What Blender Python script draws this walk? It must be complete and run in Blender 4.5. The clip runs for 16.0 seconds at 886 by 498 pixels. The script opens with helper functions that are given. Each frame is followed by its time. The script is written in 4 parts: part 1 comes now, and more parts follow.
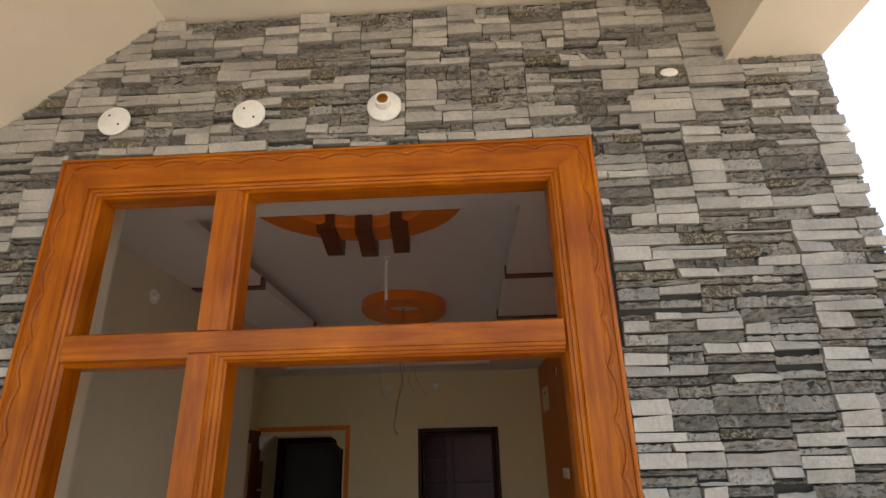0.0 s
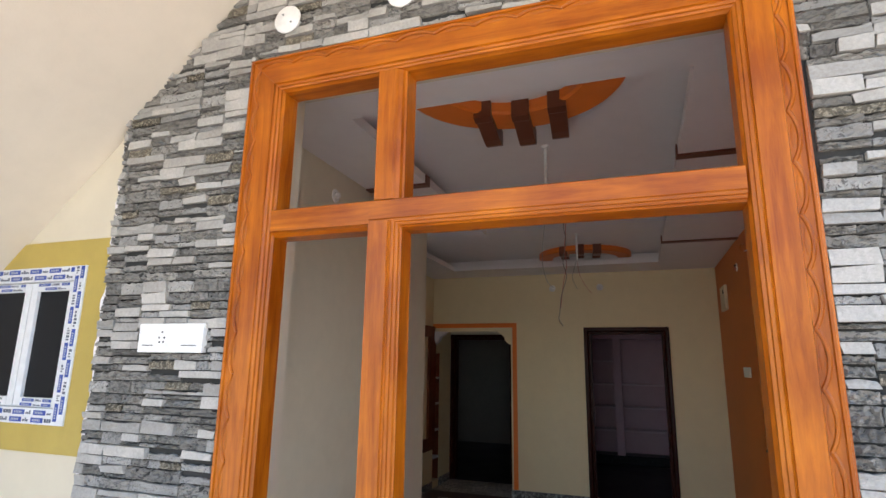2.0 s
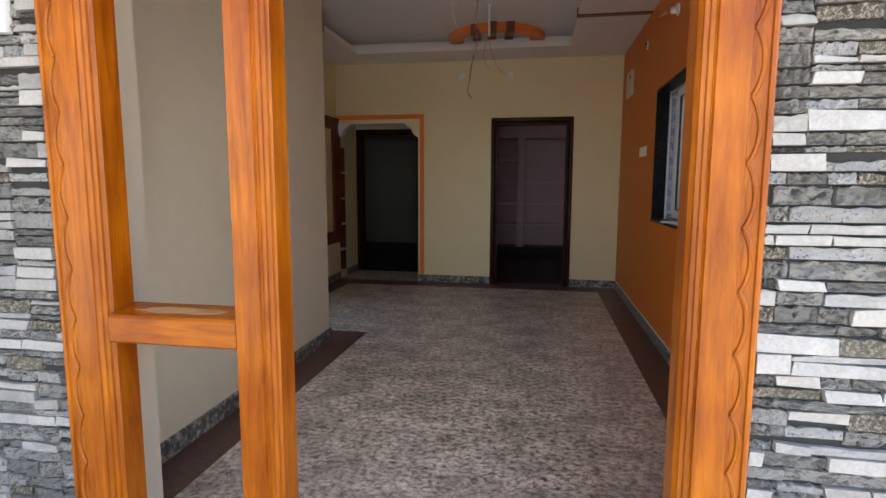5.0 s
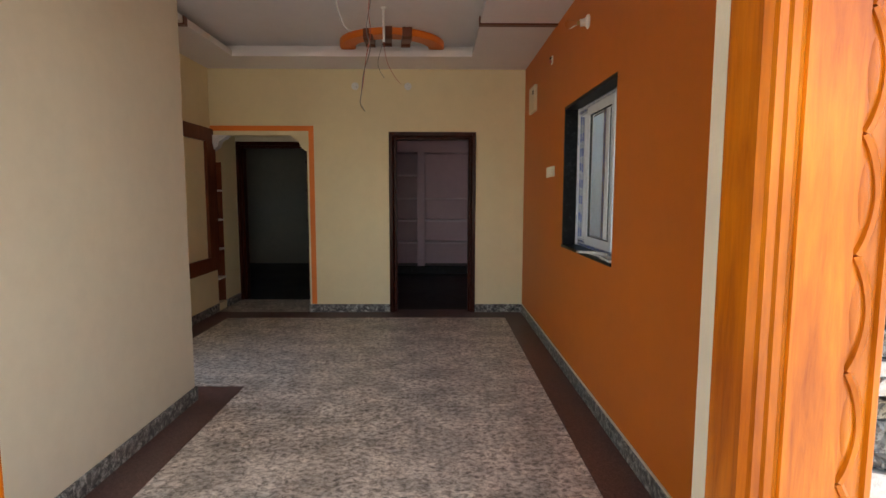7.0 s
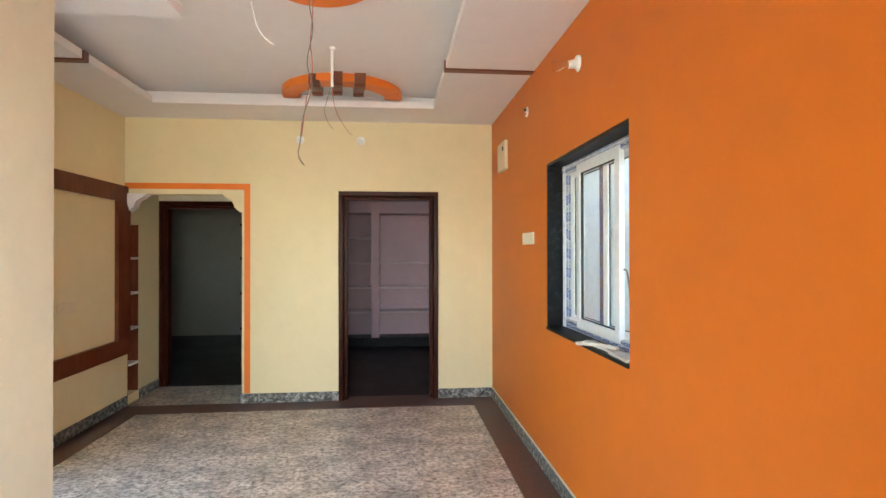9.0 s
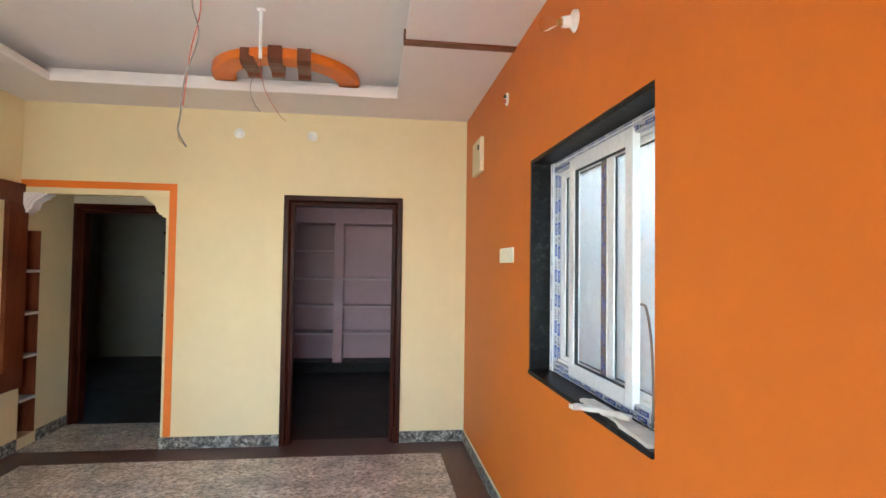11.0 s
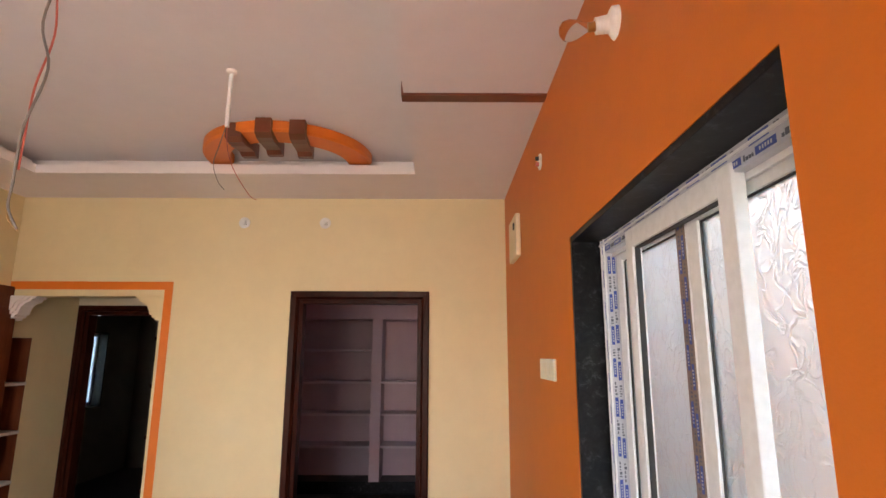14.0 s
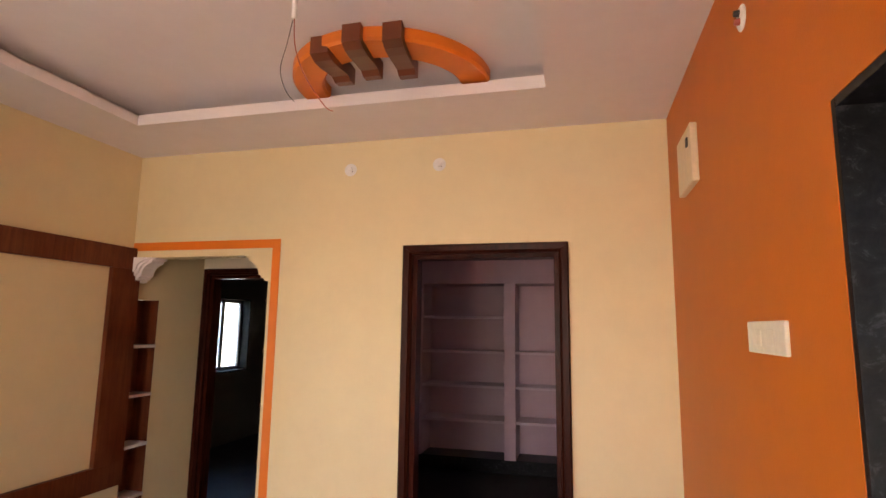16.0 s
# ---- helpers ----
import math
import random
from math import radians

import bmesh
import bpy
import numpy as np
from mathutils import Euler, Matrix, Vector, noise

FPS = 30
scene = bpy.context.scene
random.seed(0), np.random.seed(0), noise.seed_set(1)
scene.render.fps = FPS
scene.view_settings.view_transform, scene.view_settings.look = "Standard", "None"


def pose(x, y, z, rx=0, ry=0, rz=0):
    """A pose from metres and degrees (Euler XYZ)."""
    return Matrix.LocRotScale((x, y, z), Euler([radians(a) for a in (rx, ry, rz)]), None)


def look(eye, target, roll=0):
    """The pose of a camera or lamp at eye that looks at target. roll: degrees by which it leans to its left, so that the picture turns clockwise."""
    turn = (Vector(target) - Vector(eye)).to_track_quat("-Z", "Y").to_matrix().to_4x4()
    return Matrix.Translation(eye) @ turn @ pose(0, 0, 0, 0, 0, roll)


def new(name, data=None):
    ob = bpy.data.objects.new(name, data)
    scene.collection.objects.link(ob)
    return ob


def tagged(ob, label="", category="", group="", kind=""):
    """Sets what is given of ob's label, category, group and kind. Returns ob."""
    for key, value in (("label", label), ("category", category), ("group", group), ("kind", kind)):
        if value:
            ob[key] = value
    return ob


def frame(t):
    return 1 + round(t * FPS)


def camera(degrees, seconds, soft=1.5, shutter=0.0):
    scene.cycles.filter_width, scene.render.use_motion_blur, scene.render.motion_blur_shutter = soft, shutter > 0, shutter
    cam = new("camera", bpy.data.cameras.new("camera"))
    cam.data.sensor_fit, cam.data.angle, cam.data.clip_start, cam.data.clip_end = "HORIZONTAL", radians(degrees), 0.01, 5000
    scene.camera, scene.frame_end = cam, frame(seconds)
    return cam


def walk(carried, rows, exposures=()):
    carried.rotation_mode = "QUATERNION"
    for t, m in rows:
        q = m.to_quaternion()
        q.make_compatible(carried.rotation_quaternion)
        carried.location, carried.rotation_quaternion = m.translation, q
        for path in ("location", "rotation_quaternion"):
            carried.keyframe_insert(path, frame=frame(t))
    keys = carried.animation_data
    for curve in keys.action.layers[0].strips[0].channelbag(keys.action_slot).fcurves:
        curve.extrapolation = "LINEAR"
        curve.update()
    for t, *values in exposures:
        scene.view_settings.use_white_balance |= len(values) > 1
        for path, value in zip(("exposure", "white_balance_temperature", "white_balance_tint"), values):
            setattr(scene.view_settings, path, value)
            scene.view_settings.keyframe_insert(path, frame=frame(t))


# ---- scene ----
cam = camera(79.0, 16.0)
PATH = [
    (0, (-0.052, -0.26, 1.76), (-0.124, 1.604, 2.482), -1.5),
    (0.5, (-0.047, -0.281, 1.76), (-0.209, 1.581, 2.473), -0.6),
    (1, (-0.046, -0.276, 1.735), (-0.356, 1.587, 2.394), 0.0),
    (1.5, (-0.05, -0.25, 1.678), (-0.571, 1.602, 2.224), 0.6),
    (2, (-0.058, -0.238, 1.619), (-0.722, 1.602, 2.038), 0.9),
    (2.5, (-0.066, -0.222, 1.556), (-0.796, 1.619, 1.835), 0.6),
    (3, (-0.079, -0.193, 1.491), (-0.78, 1.675, 1.628), 0.2),
    (3.5, (-0.08, -0.159, 1.407), (-0.71, 1.739, 1.425), -0.2),
    (4, (-0.088, -0.119, 1.324), (-0.636, 1.801, 1.214), -0.5),
    (4.2, (-0.081, -0.102, 1.28), (-0.588, 1.825, 1.105), -0.6),
    (6.3, (-0.137, 0.288, 1.335), (-0.236, 2.268, 1.076), 0.4),
    (6.5, (-0.144, 0.352, 1.353), (-0.202, 2.336, 1.106), 0.1),
    (7, (-0.139, 0.573, 1.389), (-0.119, 2.563, 1.187), 0.1),
    (7.5, (-0.148, 0.77, 1.413), (-0.088, 2.763, 1.264), 0.2),
    (8, (-0.177, 0.96, 1.421), (-0.059, 2.954, 1.327), 0.4),
    (8.5, (-0.201, 1.195, 1.47), (-0.03, 3.187, 1.435), 0.4),
    (9, (-0.173, 1.374, 1.484), (0.018, 3.364, 1.497), -0.1),
    (11.5, (0.128, 2.338, 1.534), (0.389, 4.32, 1.619), 0.9),
    (12, (0.209, 2.473, 1.554), (0.466, 4.452, 1.683), 0.8),
    (12.5, (0.3, 2.609, 1.579), (0.507, 4.588, 1.781), 0.6),
    (13, (0.353, 2.698, 1.615), (0.475, 4.675, 1.893), 0.6),
    (13.5, (0.393, 2.81, 1.637), (0.437, 4.78, 1.984), 0.6),
    (14, (0.392, 2.953, 1.643), (0.395, 4.915, 2.034), 0.2),
    (14.5, (0.37, 3.163, 1.67), (0.323, 5.12, 2.078), -0.0),
    (15, (0.365, 3.332, 1.652), (0.222, 5.288, 2.045), 0.1),
    (15.5, (0.369, 3.501, 1.619), (0.074, 5.449, 1.963), 0.5),
    (16, (0.36, 3.684, 1.607), (-0.131, 5.602, 1.891), 0.8),
]
walk(cam, [(t, look(eye, target, roll)) for t, eye, target, roll in PATH],
     exposures=[(0.0, 1.12, 7400, 11), (1.0, 1.2, 7300, 11), (2.0, 1.95, 6200, 11), (2.5, 2.05, 6000, 11), (4.0, 2.2, 6100, 11), (6.5, 2.47, 7400, 11), (7.0, 2.78, 7200, 10), (7.5, 3.42, 6800, 9), (8.0, 3.85, 6700, 5),
                (9.0, 4.38, 6700, 1), (11.5, 4.38, 6400, 5), (12.5, 4.25, 6400, 9), (14.5, 3.9, 8000, 23), (15.0, 3.82, 8200, 25), (16.0, 4.1, 8300, 27)])

# ---- world and light ----
world = bpy.data.worlds.new("sky")
scene.world = world
world.use_nodes = True
wn = world.node_tree
sky = wn.nodes.new("ShaderNodeTexSky")
sky.sky_type = "NISHITA"
sky.sun_disc = False
sky.sun_elevation = radians(58)
sky.sun_rotation = radians(66)
wn.nodes["Background"].inputs["Strength"].default_value = 0.15
wn.links.new(sky.outputs[0], wn.nodes["Background"].inputs["Color"])

sun_data = bpy.data.lights.new("sun", "SUN")
sun_data.energy, sun_data.angle, sun_data.color = 4.5, radians(0.5), (1.0, 0.95, 0.88)
sun = new("sun", sun_data)
sun.matrix_basis = look((18, 8, 31), (0, 0, 0))


# added area lamp just inside the open entrance, boosting its daylight into the hall
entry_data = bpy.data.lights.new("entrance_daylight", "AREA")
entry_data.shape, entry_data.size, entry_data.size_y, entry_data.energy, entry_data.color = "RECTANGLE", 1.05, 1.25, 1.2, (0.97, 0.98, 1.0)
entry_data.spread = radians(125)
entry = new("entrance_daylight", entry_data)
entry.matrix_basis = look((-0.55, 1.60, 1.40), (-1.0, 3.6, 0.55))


# ---- materials ----
def material(name, rough=0.6, metal=0.0):
    m = bpy.data.materials.new(name)
    m.use_nodes = True
    bsdf = m.node_tree.nodes["Principled BSDF"]
    bsdf.inputs["Roughness"].default_value = rough
    bsdf.inputs["Metallic"].default_value = metal
    return m, m.node_tree, bsdf


def node(nt, kind, **values):
    n = nt.nodes.new(kind)
    for k, v in values.items():
        n.inputs[k].default_value = v
    return n


def coords(nt, scale=(1, 1, 1)):
    tc = nt.nodes.new("ShaderNodeTexCoord")
    mp = nt.nodes.new("ShaderNodeMapping")
    mp.inputs["Scale"].default_value = scale
    nt.links.new(tc.outputs["Object"], mp.inputs["Vector"])
    return mp.outputs[0]


def ramp(nt, source, stops):
    r = nt.nodes.new("ShaderNodeValToRGB")
    els = r.color_ramp.elements
    while len(els) < len(stops):
        els.new(0.5)
    for e, (p, c) in zip(els, stops):
        e.position, e.color = p, (*c, 1)
    nt.links.new(source, r.inputs[0])
    return r.outputs[0]


def mix(nt, a, b, fac, mode="MIX"):
    n = nt.nodes.new("ShaderNodeMix")
    n.data_type, n.blend_type = "RGBA", mode
    for sock, v in ((n.inputs[0], fac), (n.inputs[6], a), (n.inputs[7], b)):
        if hasattr(v, "is_output"):
            nt.links.new(v, sock)
        elif isinstance(v, tuple):
            sock.default_value = (*v, 1)
        else:
            sock.default_value = v
    return n.outputs[2]


def bump(nt, bsdf, height, strength=0.2, distance=0.01):
    b = nt.nodes.new("ShaderNodeBump")
    b.inputs["Strength"].default_value, b.inputs["Distance"].default_value = strength, distance
    nt.links.new(height, b.inputs["Height"])
    nt.links.new(b.outputs[0], bsdf.inputs["Normal"])


def paint(name, color, rough=0.55, wear=0.10, grain=0.12):
    """Roller-painted plaster: soft stains, faint roller grain."""
    m, nt, bsdf = material(name, rough)
    v = coords(nt)
    big = node(nt, "ShaderNodeTexNoise", Scale=1.3, Detail=4.0, Roughness=0.6)
    mid = node(nt, "ShaderNodeTexNoise", Scale=9.0, Detail=5.0, Roughness=0.65)
    fine = node(nt, "ShaderNodeTexNoise", Scale=160.0, Detail=2.0)
    for n in (big, mid, fine):
        nt.links.new(v, n.inputs["Vector"])
    dark = tuple(c * (1 - 1.6 * wear) for c in color)
    lite = tuple(min(1, c * (1 + 0.6 * wear)) for c in color)
    c1 = ramp(nt, big.outputs[0], [(0.3, dark), (0.7, lite)])
    c2 = ramp(nt, mid.outputs[0], [(0.35, dark), (0.65, lite)])
    nt.links.new(mix(nt, c1, c2, 0.4), bsdf.inputs["Base Color"])
    add = nt.nodes.new("ShaderNodeMath")
    add.operation = "ADD"
    nt.links.new(fine.outputs[0], add.inputs[0])
    nt.links.new(mid.outputs[0], add.inputs[1])
    bump(nt, bsdf, add.outputs[0], grain, 0.004)
    return m


def wood(name, light, dark, rough=0.30, axis="z", scale=1.0, coat=0.13, spec=0.22):
    """Varnished timber with long grain along one axis."""
    m, nt, bsdf = material(name, rough)
    s = {"x": (1.2, 14, 14), "y": (14, 1.2, 14), "z": (14, 14, 1.2)}[axis]
    v = coords(nt, tuple(c * scale for c in s))
    warp = node(nt, "ShaderNodeTexNoise", Scale=1.4, Detail=5.0, Roughness=0.6, Distortion=1.4)
    grain = node(nt, "ShaderNodeTexNoise", Scale=7.0, Detail=8.0, Roughness=0.72, Distortion=0.6)
    v2 = coords(nt, (1.6, 1.6, 1.6))
    patch = node(nt, "ShaderNodeTexNoise", Scale=2.2, Detail=3.0)
    nt.links.new(v, warp.inputs["Vector"])
    nt.links.new(v, grain.inputs["Vector"])
    nt.links.new(v2, patch.inputs["Vector"])
    mid = tuple((a + b) / 2 for a, b in zip(light, dark))
    c1 = ramp(nt, warp.outputs[0], [(0.32, dark), (0.5, mid), (0.68, light)])
    c2 = ramp(nt, grain.outputs[0], [(0.36, dark), (0.62, light)])
    c = mix(nt, c1, c2, 0.3)
    c = mix(nt, c, ramp(nt, patch.outputs[0], [(0.36, (0.68, 0.55, 0.45)), (0.62, (1, 1, 1))]), 0.85, "MULTIPLY")
    nt.links.new(c, bsdf.inputs["Base Color"])
    bsdf.inputs["Specular IOR Level"].default_value = spec
    bsdf.inputs["Coat Weight"].default_value = coat
    bsdf.inputs["Coat Roughness"].default_value = 0.14
    bump(nt, bsdf, grain.outputs[0], 0.12, 0.003)
    return m


def granite(name, tones, scale=70.0, rough=0.3, big=0.25, stretch=(1, 1, 1), patch=1.7, spec=0.5):
    """Polished speckled granite: crystals at two sizes, and traffic dust."""
    m, nt, bsdf = material(name, rough)
    v = coords(nt, stretch)
    a = node(nt, "ShaderNodeTexNoise", Scale=scale, Detail=5.0, Roughness=0.75, Distortion=0.5)
    b = node(nt, "ShaderNodeTexVoronoi", Scale=scale * 1.7)
    c = node(nt, "ShaderNodeTexNoise", Scale=patch, Detail=7.0, Roughness=0.7)
    for n in (a, b, c):
        nt.links.new(v, n.inputs["Vector"])
    n1 = ramp(nt, a.outputs[0], [(0.36, tones[0]), (0.47, tones[1]), (0.56, tones[2]), (0.68, tones[3])])
    n2 = ramp(nt, b.outputs["Color"], [(0.2, tones[0]), (0.5, tones[1]), (0.8, tones[2])])
    col = mix(nt, n1, n2, 0.22)
    col = mix(nt, col, ramp(nt, c.outputs[0], [(0.37, (1 - big,) * 3), (0.6, (1, 1, 1))]), 0.9, "MULTIPLY")
    nt.links.new(col, bsdf.inputs["Base Color"])
    r = nt.nodes.new("ShaderNodeMapRange")
    r.inputs["To Min"].default_value, r.inputs["To Max"].default_value = rough * 0.8, rough * 1.5
    nt.links.new(c.outputs[0], r.inputs["Value"])
    nt.links.new(r.outputs[0], bsdf.inputs["Roughness"])
    bsdf.inputs["Specular IOR Level"].default_value = spec
    bump(nt, bsdf, a.outputs[0], 0.05, 0.002)
    return m


def stone(name, base, spread, rough=0.75, relief=0.3, spot=None, island=False, scale=90.0, layered=1.0, cut=0.5):
    """Cast stone veneer: every piece its own tone, with split-face grain."""
    m, nt, bsdf = material(name, rough)
    v = coords(nt)
    if island:
        rnd = nt.nodes.new("ShaderNodeNewGeometry").outputs["Random Per Island"]
    else:
        rnd = nt.nodes.new("ShaderNodeObjectInfo").outputs["Random"]
    lo, hi = tuple(c * (1 - spread) for c in base), tuple(min(1, c * (1 + spread)) for c in base)
    tone = ramp(nt, rnd, [(0.0, lo), (1.0, hi)])
    n = node(nt, "ShaderNodeTexNoise", Scale=scale, Detail=7.0, Roughness=0.72, Distortion=0.4)
    n2 = node(nt, "ShaderNodeTexNoise", Scale=14.0, Detail=4.0)
    nt.links.new(coords(nt, (1 / layered, 1, layered)), n.inputs["Vector"])
    nt.links.new(v, n2.inputs["Vector"])
    tone = mix(nt, tone, ramp(nt, n.outputs[0], [(0.36, (0.70, 0.69, 0.67)), (0.62, (1.0, 1.0, 1.0))]), 0.8, "MULTIPLY")
    col = mix(nt, tone, ramp(nt, n2.outputs[0], [(0.3, (0.72, 0.72, 0.72)), (0.7, (1.0, 1.0, 1.0))]), 0.8, "MULTIPLY")
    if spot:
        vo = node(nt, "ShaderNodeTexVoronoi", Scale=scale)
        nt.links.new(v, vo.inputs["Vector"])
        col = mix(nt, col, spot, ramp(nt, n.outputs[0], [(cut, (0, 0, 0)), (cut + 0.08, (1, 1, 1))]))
    nt.links.new(col, bsdf.inputs["Base Color"])
    bump(nt, bsdf, n.outputs[0], relief, 0.012)
    return m


def plain(name, color, rough=0.4, metal=0.0, spread=0.06, scale=40.0):
    m, nt, bsdf = material(name, rough, metal)
    n = node(nt, "ShaderNodeTexNoise", Scale=scale, Detail=3.0)
    nt.links.new(coords(nt), n.inputs["Vector"])
    nt.links.new(ramp(nt, n.outputs[0], [(0.3, tuple(c * (1 - spread) for c in color)), (0.7, tuple(min(1, c * (1 + spread)) for c in color))]), bsdf.inputs["Base Color"])
    return m


CREAM = paint("cream_wall_paint", (0.77, 0.645, 0.39), 0.55, 0.035)
CREAM_PALE = paint("pale_cream_wall_paint", (0.65, 0.58, 0.44), 0.55, 0.05)
ORANGE = paint("orange_wall_paint", (0.60, 0.144, 0.009), 0.5, 0.05)
TRIM_ORANGE = paint("bright_orange_trim_paint", (0.82, 0.20, 0.022), 0.4, 0.05)
CEIL = paint("white_ceiling_paint", (0.82, 0.77, 0.76), 0.6, 0.03, 0.05)
PORCH = paint("porch_plaster", (0.74, 0.66, 0.54), 0.65, 0.05)
GOLD = paint("mustard_gold_paint", (0.46, 0.34, 0.075), 0.4, 0.10)
# beige darkened in the colour itself to carry the dimness of the bedroom
BEDROOM = paint("dimmed_beige_wall_paint", (0.20, 0.17, 0.13), 0.7, 0.08)
# lighter copy of the lavender, painting the highlight on the shelf front edges
LAVENDER_LIT = paint("lit_lavender_shelf_paint", (0.62, 0.50, 0.55), 0.5, 0.05)
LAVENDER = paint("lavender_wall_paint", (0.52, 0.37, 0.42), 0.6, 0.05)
BROWN = paint("brown_gloss_paint", (0.17, 0.045, 0.018), 0.38, 0.10, 0.05)
TEAK_Z = wood("varnished_teak_upright", (0.59, 0.174, 0.006), (0.25, 0.050, 0.002))
TEAK_X = wood("varnished_teak_level", (0.59, 0.174, 0.006), (0.25, 0.050, 0.002), axis="x")
DARKWOOD = wood("dark_stained_wood", (0.060, 0.012, 0.006), (0.016, 0.0034, 0.0018), 0.30, coat=0.0, spec=0.07)
PANELWOOD = wood("reddish_brown_laminate", (0.20, 0.058, 0.024), (0.11, 0.028, 0.012), 0.4, coat=0.05)
FLOOR = granite("speckled_brown_granite", [(0.115, 0.094, 0.078), (0.54, 0.466, 0.395), (0.92, 0.835, 0.745), (0.97, 0.93, 0.88)], 33.0, 0.34, 0.55, (0.85, 1, 1), 4.2)
BORDER = granite("maroon_granite", [(0.05, 0.024, 0.02), (0.11, 0.055, 0.046), (0.15, 0.08, 0.066), (0.22, 0.13, 0.11)], 90.0, 0.34)
SKIRT = granite("grey_mottled_granite", [(0.015, 0.015, 0.015), (0.09, 0.085, 0.08), (0.34, 0.33, 0.30), (0.80, 0.78, 0.72)], 26.0, 0.4, 0.3)
BLACKSTONE = granite("black_granite", [(0.006, 0.006, 0.007), (0.010, 0.010, 0.011), (0.014, 0.014, 0.016), (0.05, 0.055, 0.06)], 26.0, 0.33, spec=0.10)
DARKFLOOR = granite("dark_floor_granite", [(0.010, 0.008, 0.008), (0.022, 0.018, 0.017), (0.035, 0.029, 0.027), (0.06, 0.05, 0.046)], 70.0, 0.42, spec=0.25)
PORCHFLOOR = granite("grey_porch_granite", [(0.10, 0.10, 0.10), (0.20, 0.20, 0.19), (0.30, 0.29, 0.28), (0.42, 0.41, 0.40)], 70.0, 0.42, spec=0.25)
GROUND = paint("dusty_concrete", (0.44, 0.39, 0.33), 0.9, 0.15, 0.5)
WHITE_PLASTIC = plain("white_plastic", (0.80, 0.79, 0.76), 0.35)
IVORY = plain("ivory_plastic", (0.74, 0.71, 0.58), 0.35)
UPVC = plain("white_upvc", (0.68, 0.69, 0.70), 0.35)
TAPE = plain("milky_protective_film", (0.44, 0.46, 0.51), 0.35)
TAPE_BLUE = plain("blue_film_print", (0.022, 0.060, 0.30), 0.35)
GREY_PRINT = plain("grey_film_print", (0.09, 0.10, 0.13), 0.4)
SCRAP = paint("dusty_white_board", (0.58, 0.55, 0.50), 0.8, 0.2, 0.4)
SCUFF = paint("scuffed_bare_wood", (0.50, 0.27, 0.11), 0.8, 0.25, 0.4)
GASKET = plain("black_rubber", (0.02, 0.02, 0.022), 0.6)
TILE_WHITE = plain("white_stone_shelf", (0.66, 0.63, 0.60), 0.4)
BLACK = plain("black_plastic", (0.015, 0.015, 0.015), 0.5)
BRASS = plain("aged_brass", (0.45, 0.27, 0.10), 0.35, 1.0)
CREAM_PLASTIC = plain("cream_plastic", (0.72, 0.60, 0.42), 0.4)
BROWN_TAPE = plain("brown_packing_tape", (0.20, 0.15, 0.125), 0.4)
STEEL = plain("steel", (0.5, 0.5, 0.5), 0.35, 1.0)
WIRE_RED = plain("red_wire", (0.45, 0.10, 0.07), 0.45)
WIRE_GREY = plain("grey_wire", (0.17, 0.16, 0.15), 0.5)
WIRE_WHITE = plain("white_wire", (0.34, 0.32, 0.30), 0.5)
BACKDROP = paint("pale_backdrop_wash", (0.85, 0.87, 0.84), 0.85, 0.1, 0.3)
MORTAR = paint("cement_backing", (0.042, 0.040, 0.036), 0.9, 0.2, 0.5)


def glass(name, tint, rough, relief=0.0, ior=1.45):
    m, nt, bsdf = material(name, rough)
    bsdf.inputs["Base Color"].default_value = (*tint, 1)
    bsdf.inputs["Transmission Weight"].default_value = 1.0
    bsdf.inputs["IOR"].default_value = ior
    if relief:
        v = coords(nt, (1, 1, 0.8))
        w = node(nt, "ShaderNodeTexNoise", Scale=11.0, Detail=1.5, Distortion=2.2)
        e = node(nt, "ShaderNodeTexVoronoi", Scale=17.0)
        e.feature = "DISTANCE_TO_EDGE"
        nt.links.new(v, w.inputs["Vector"])
        nt.links.new(mix(nt, v, w.outputs["Color"], 0.10), e.inputs["Vector"])
        edge = ramp(nt, e.outputs["Distance"], [(0.0, (0, 0, 0)), (0.10, (1, 1, 1))])
        bump(nt, bsdf, mix(nt, edge, w.outputs[0], 0.5), relief, 0.01)
    return m


FROSTED = glass("leaf_patterned_frosted_glass", (0.62, 0.86, 0.90), 0.36, 0.5)
# frosted glass with a darker colour that tones down the bedroom window's brightness
FROSTED_DIM = glass("dimmed_frosted_glass", (0.42, 0.58, 0.66), 0.2)
CLEAR = glass("clear_bulb_glass", (1, 1, 1), 0.02, 0, 1.1)
DARKGLASS = plain("dark_tinted_glass", (0.012, 0.013, 0.016), 0.08, 0.0, 0.02)
DARKGLASS.node_tree.nodes["Principled BSDF"].inputs["Specular IOR Level"].default_value = 0.12


# ---- building helpers ----
def box(bm, x0, x1, y0, y1, z0, z1, bevel=0.0):
    vs = [bm.verts.new((x, y, z)) for x in (x0, x1) for y in (y0, y1) for z in (z0, z1)]
    fs = [bm.faces.new([vs[i] for i in q]) for q in ((0, 1, 3, 2), (4, 6, 7, 5), (0, 4, 5, 1), (2, 3, 7, 6), (0, 2, 6, 4), (1, 5, 7, 3))]
    if bevel:
        es = list({e for f in fs for e in f.edges})
        bmesh.ops.bevel(bm, geom=es, offset=bevel, segments=2, affect="EDGES", profile=0.6)
    return bm


def blocks(*boxes, bevel=0.0):
    bm = bmesh.new()
    for b in boxes:
        one = bmesh.new()
        box(one, *b, bevel=bevel)
        me = bpy.data.meshes.new("piece")
        one.to_mesh(me)
        one.free()
        bm.from_mesh(me)
        bpy.data.meshes.remove(me)
    return bm


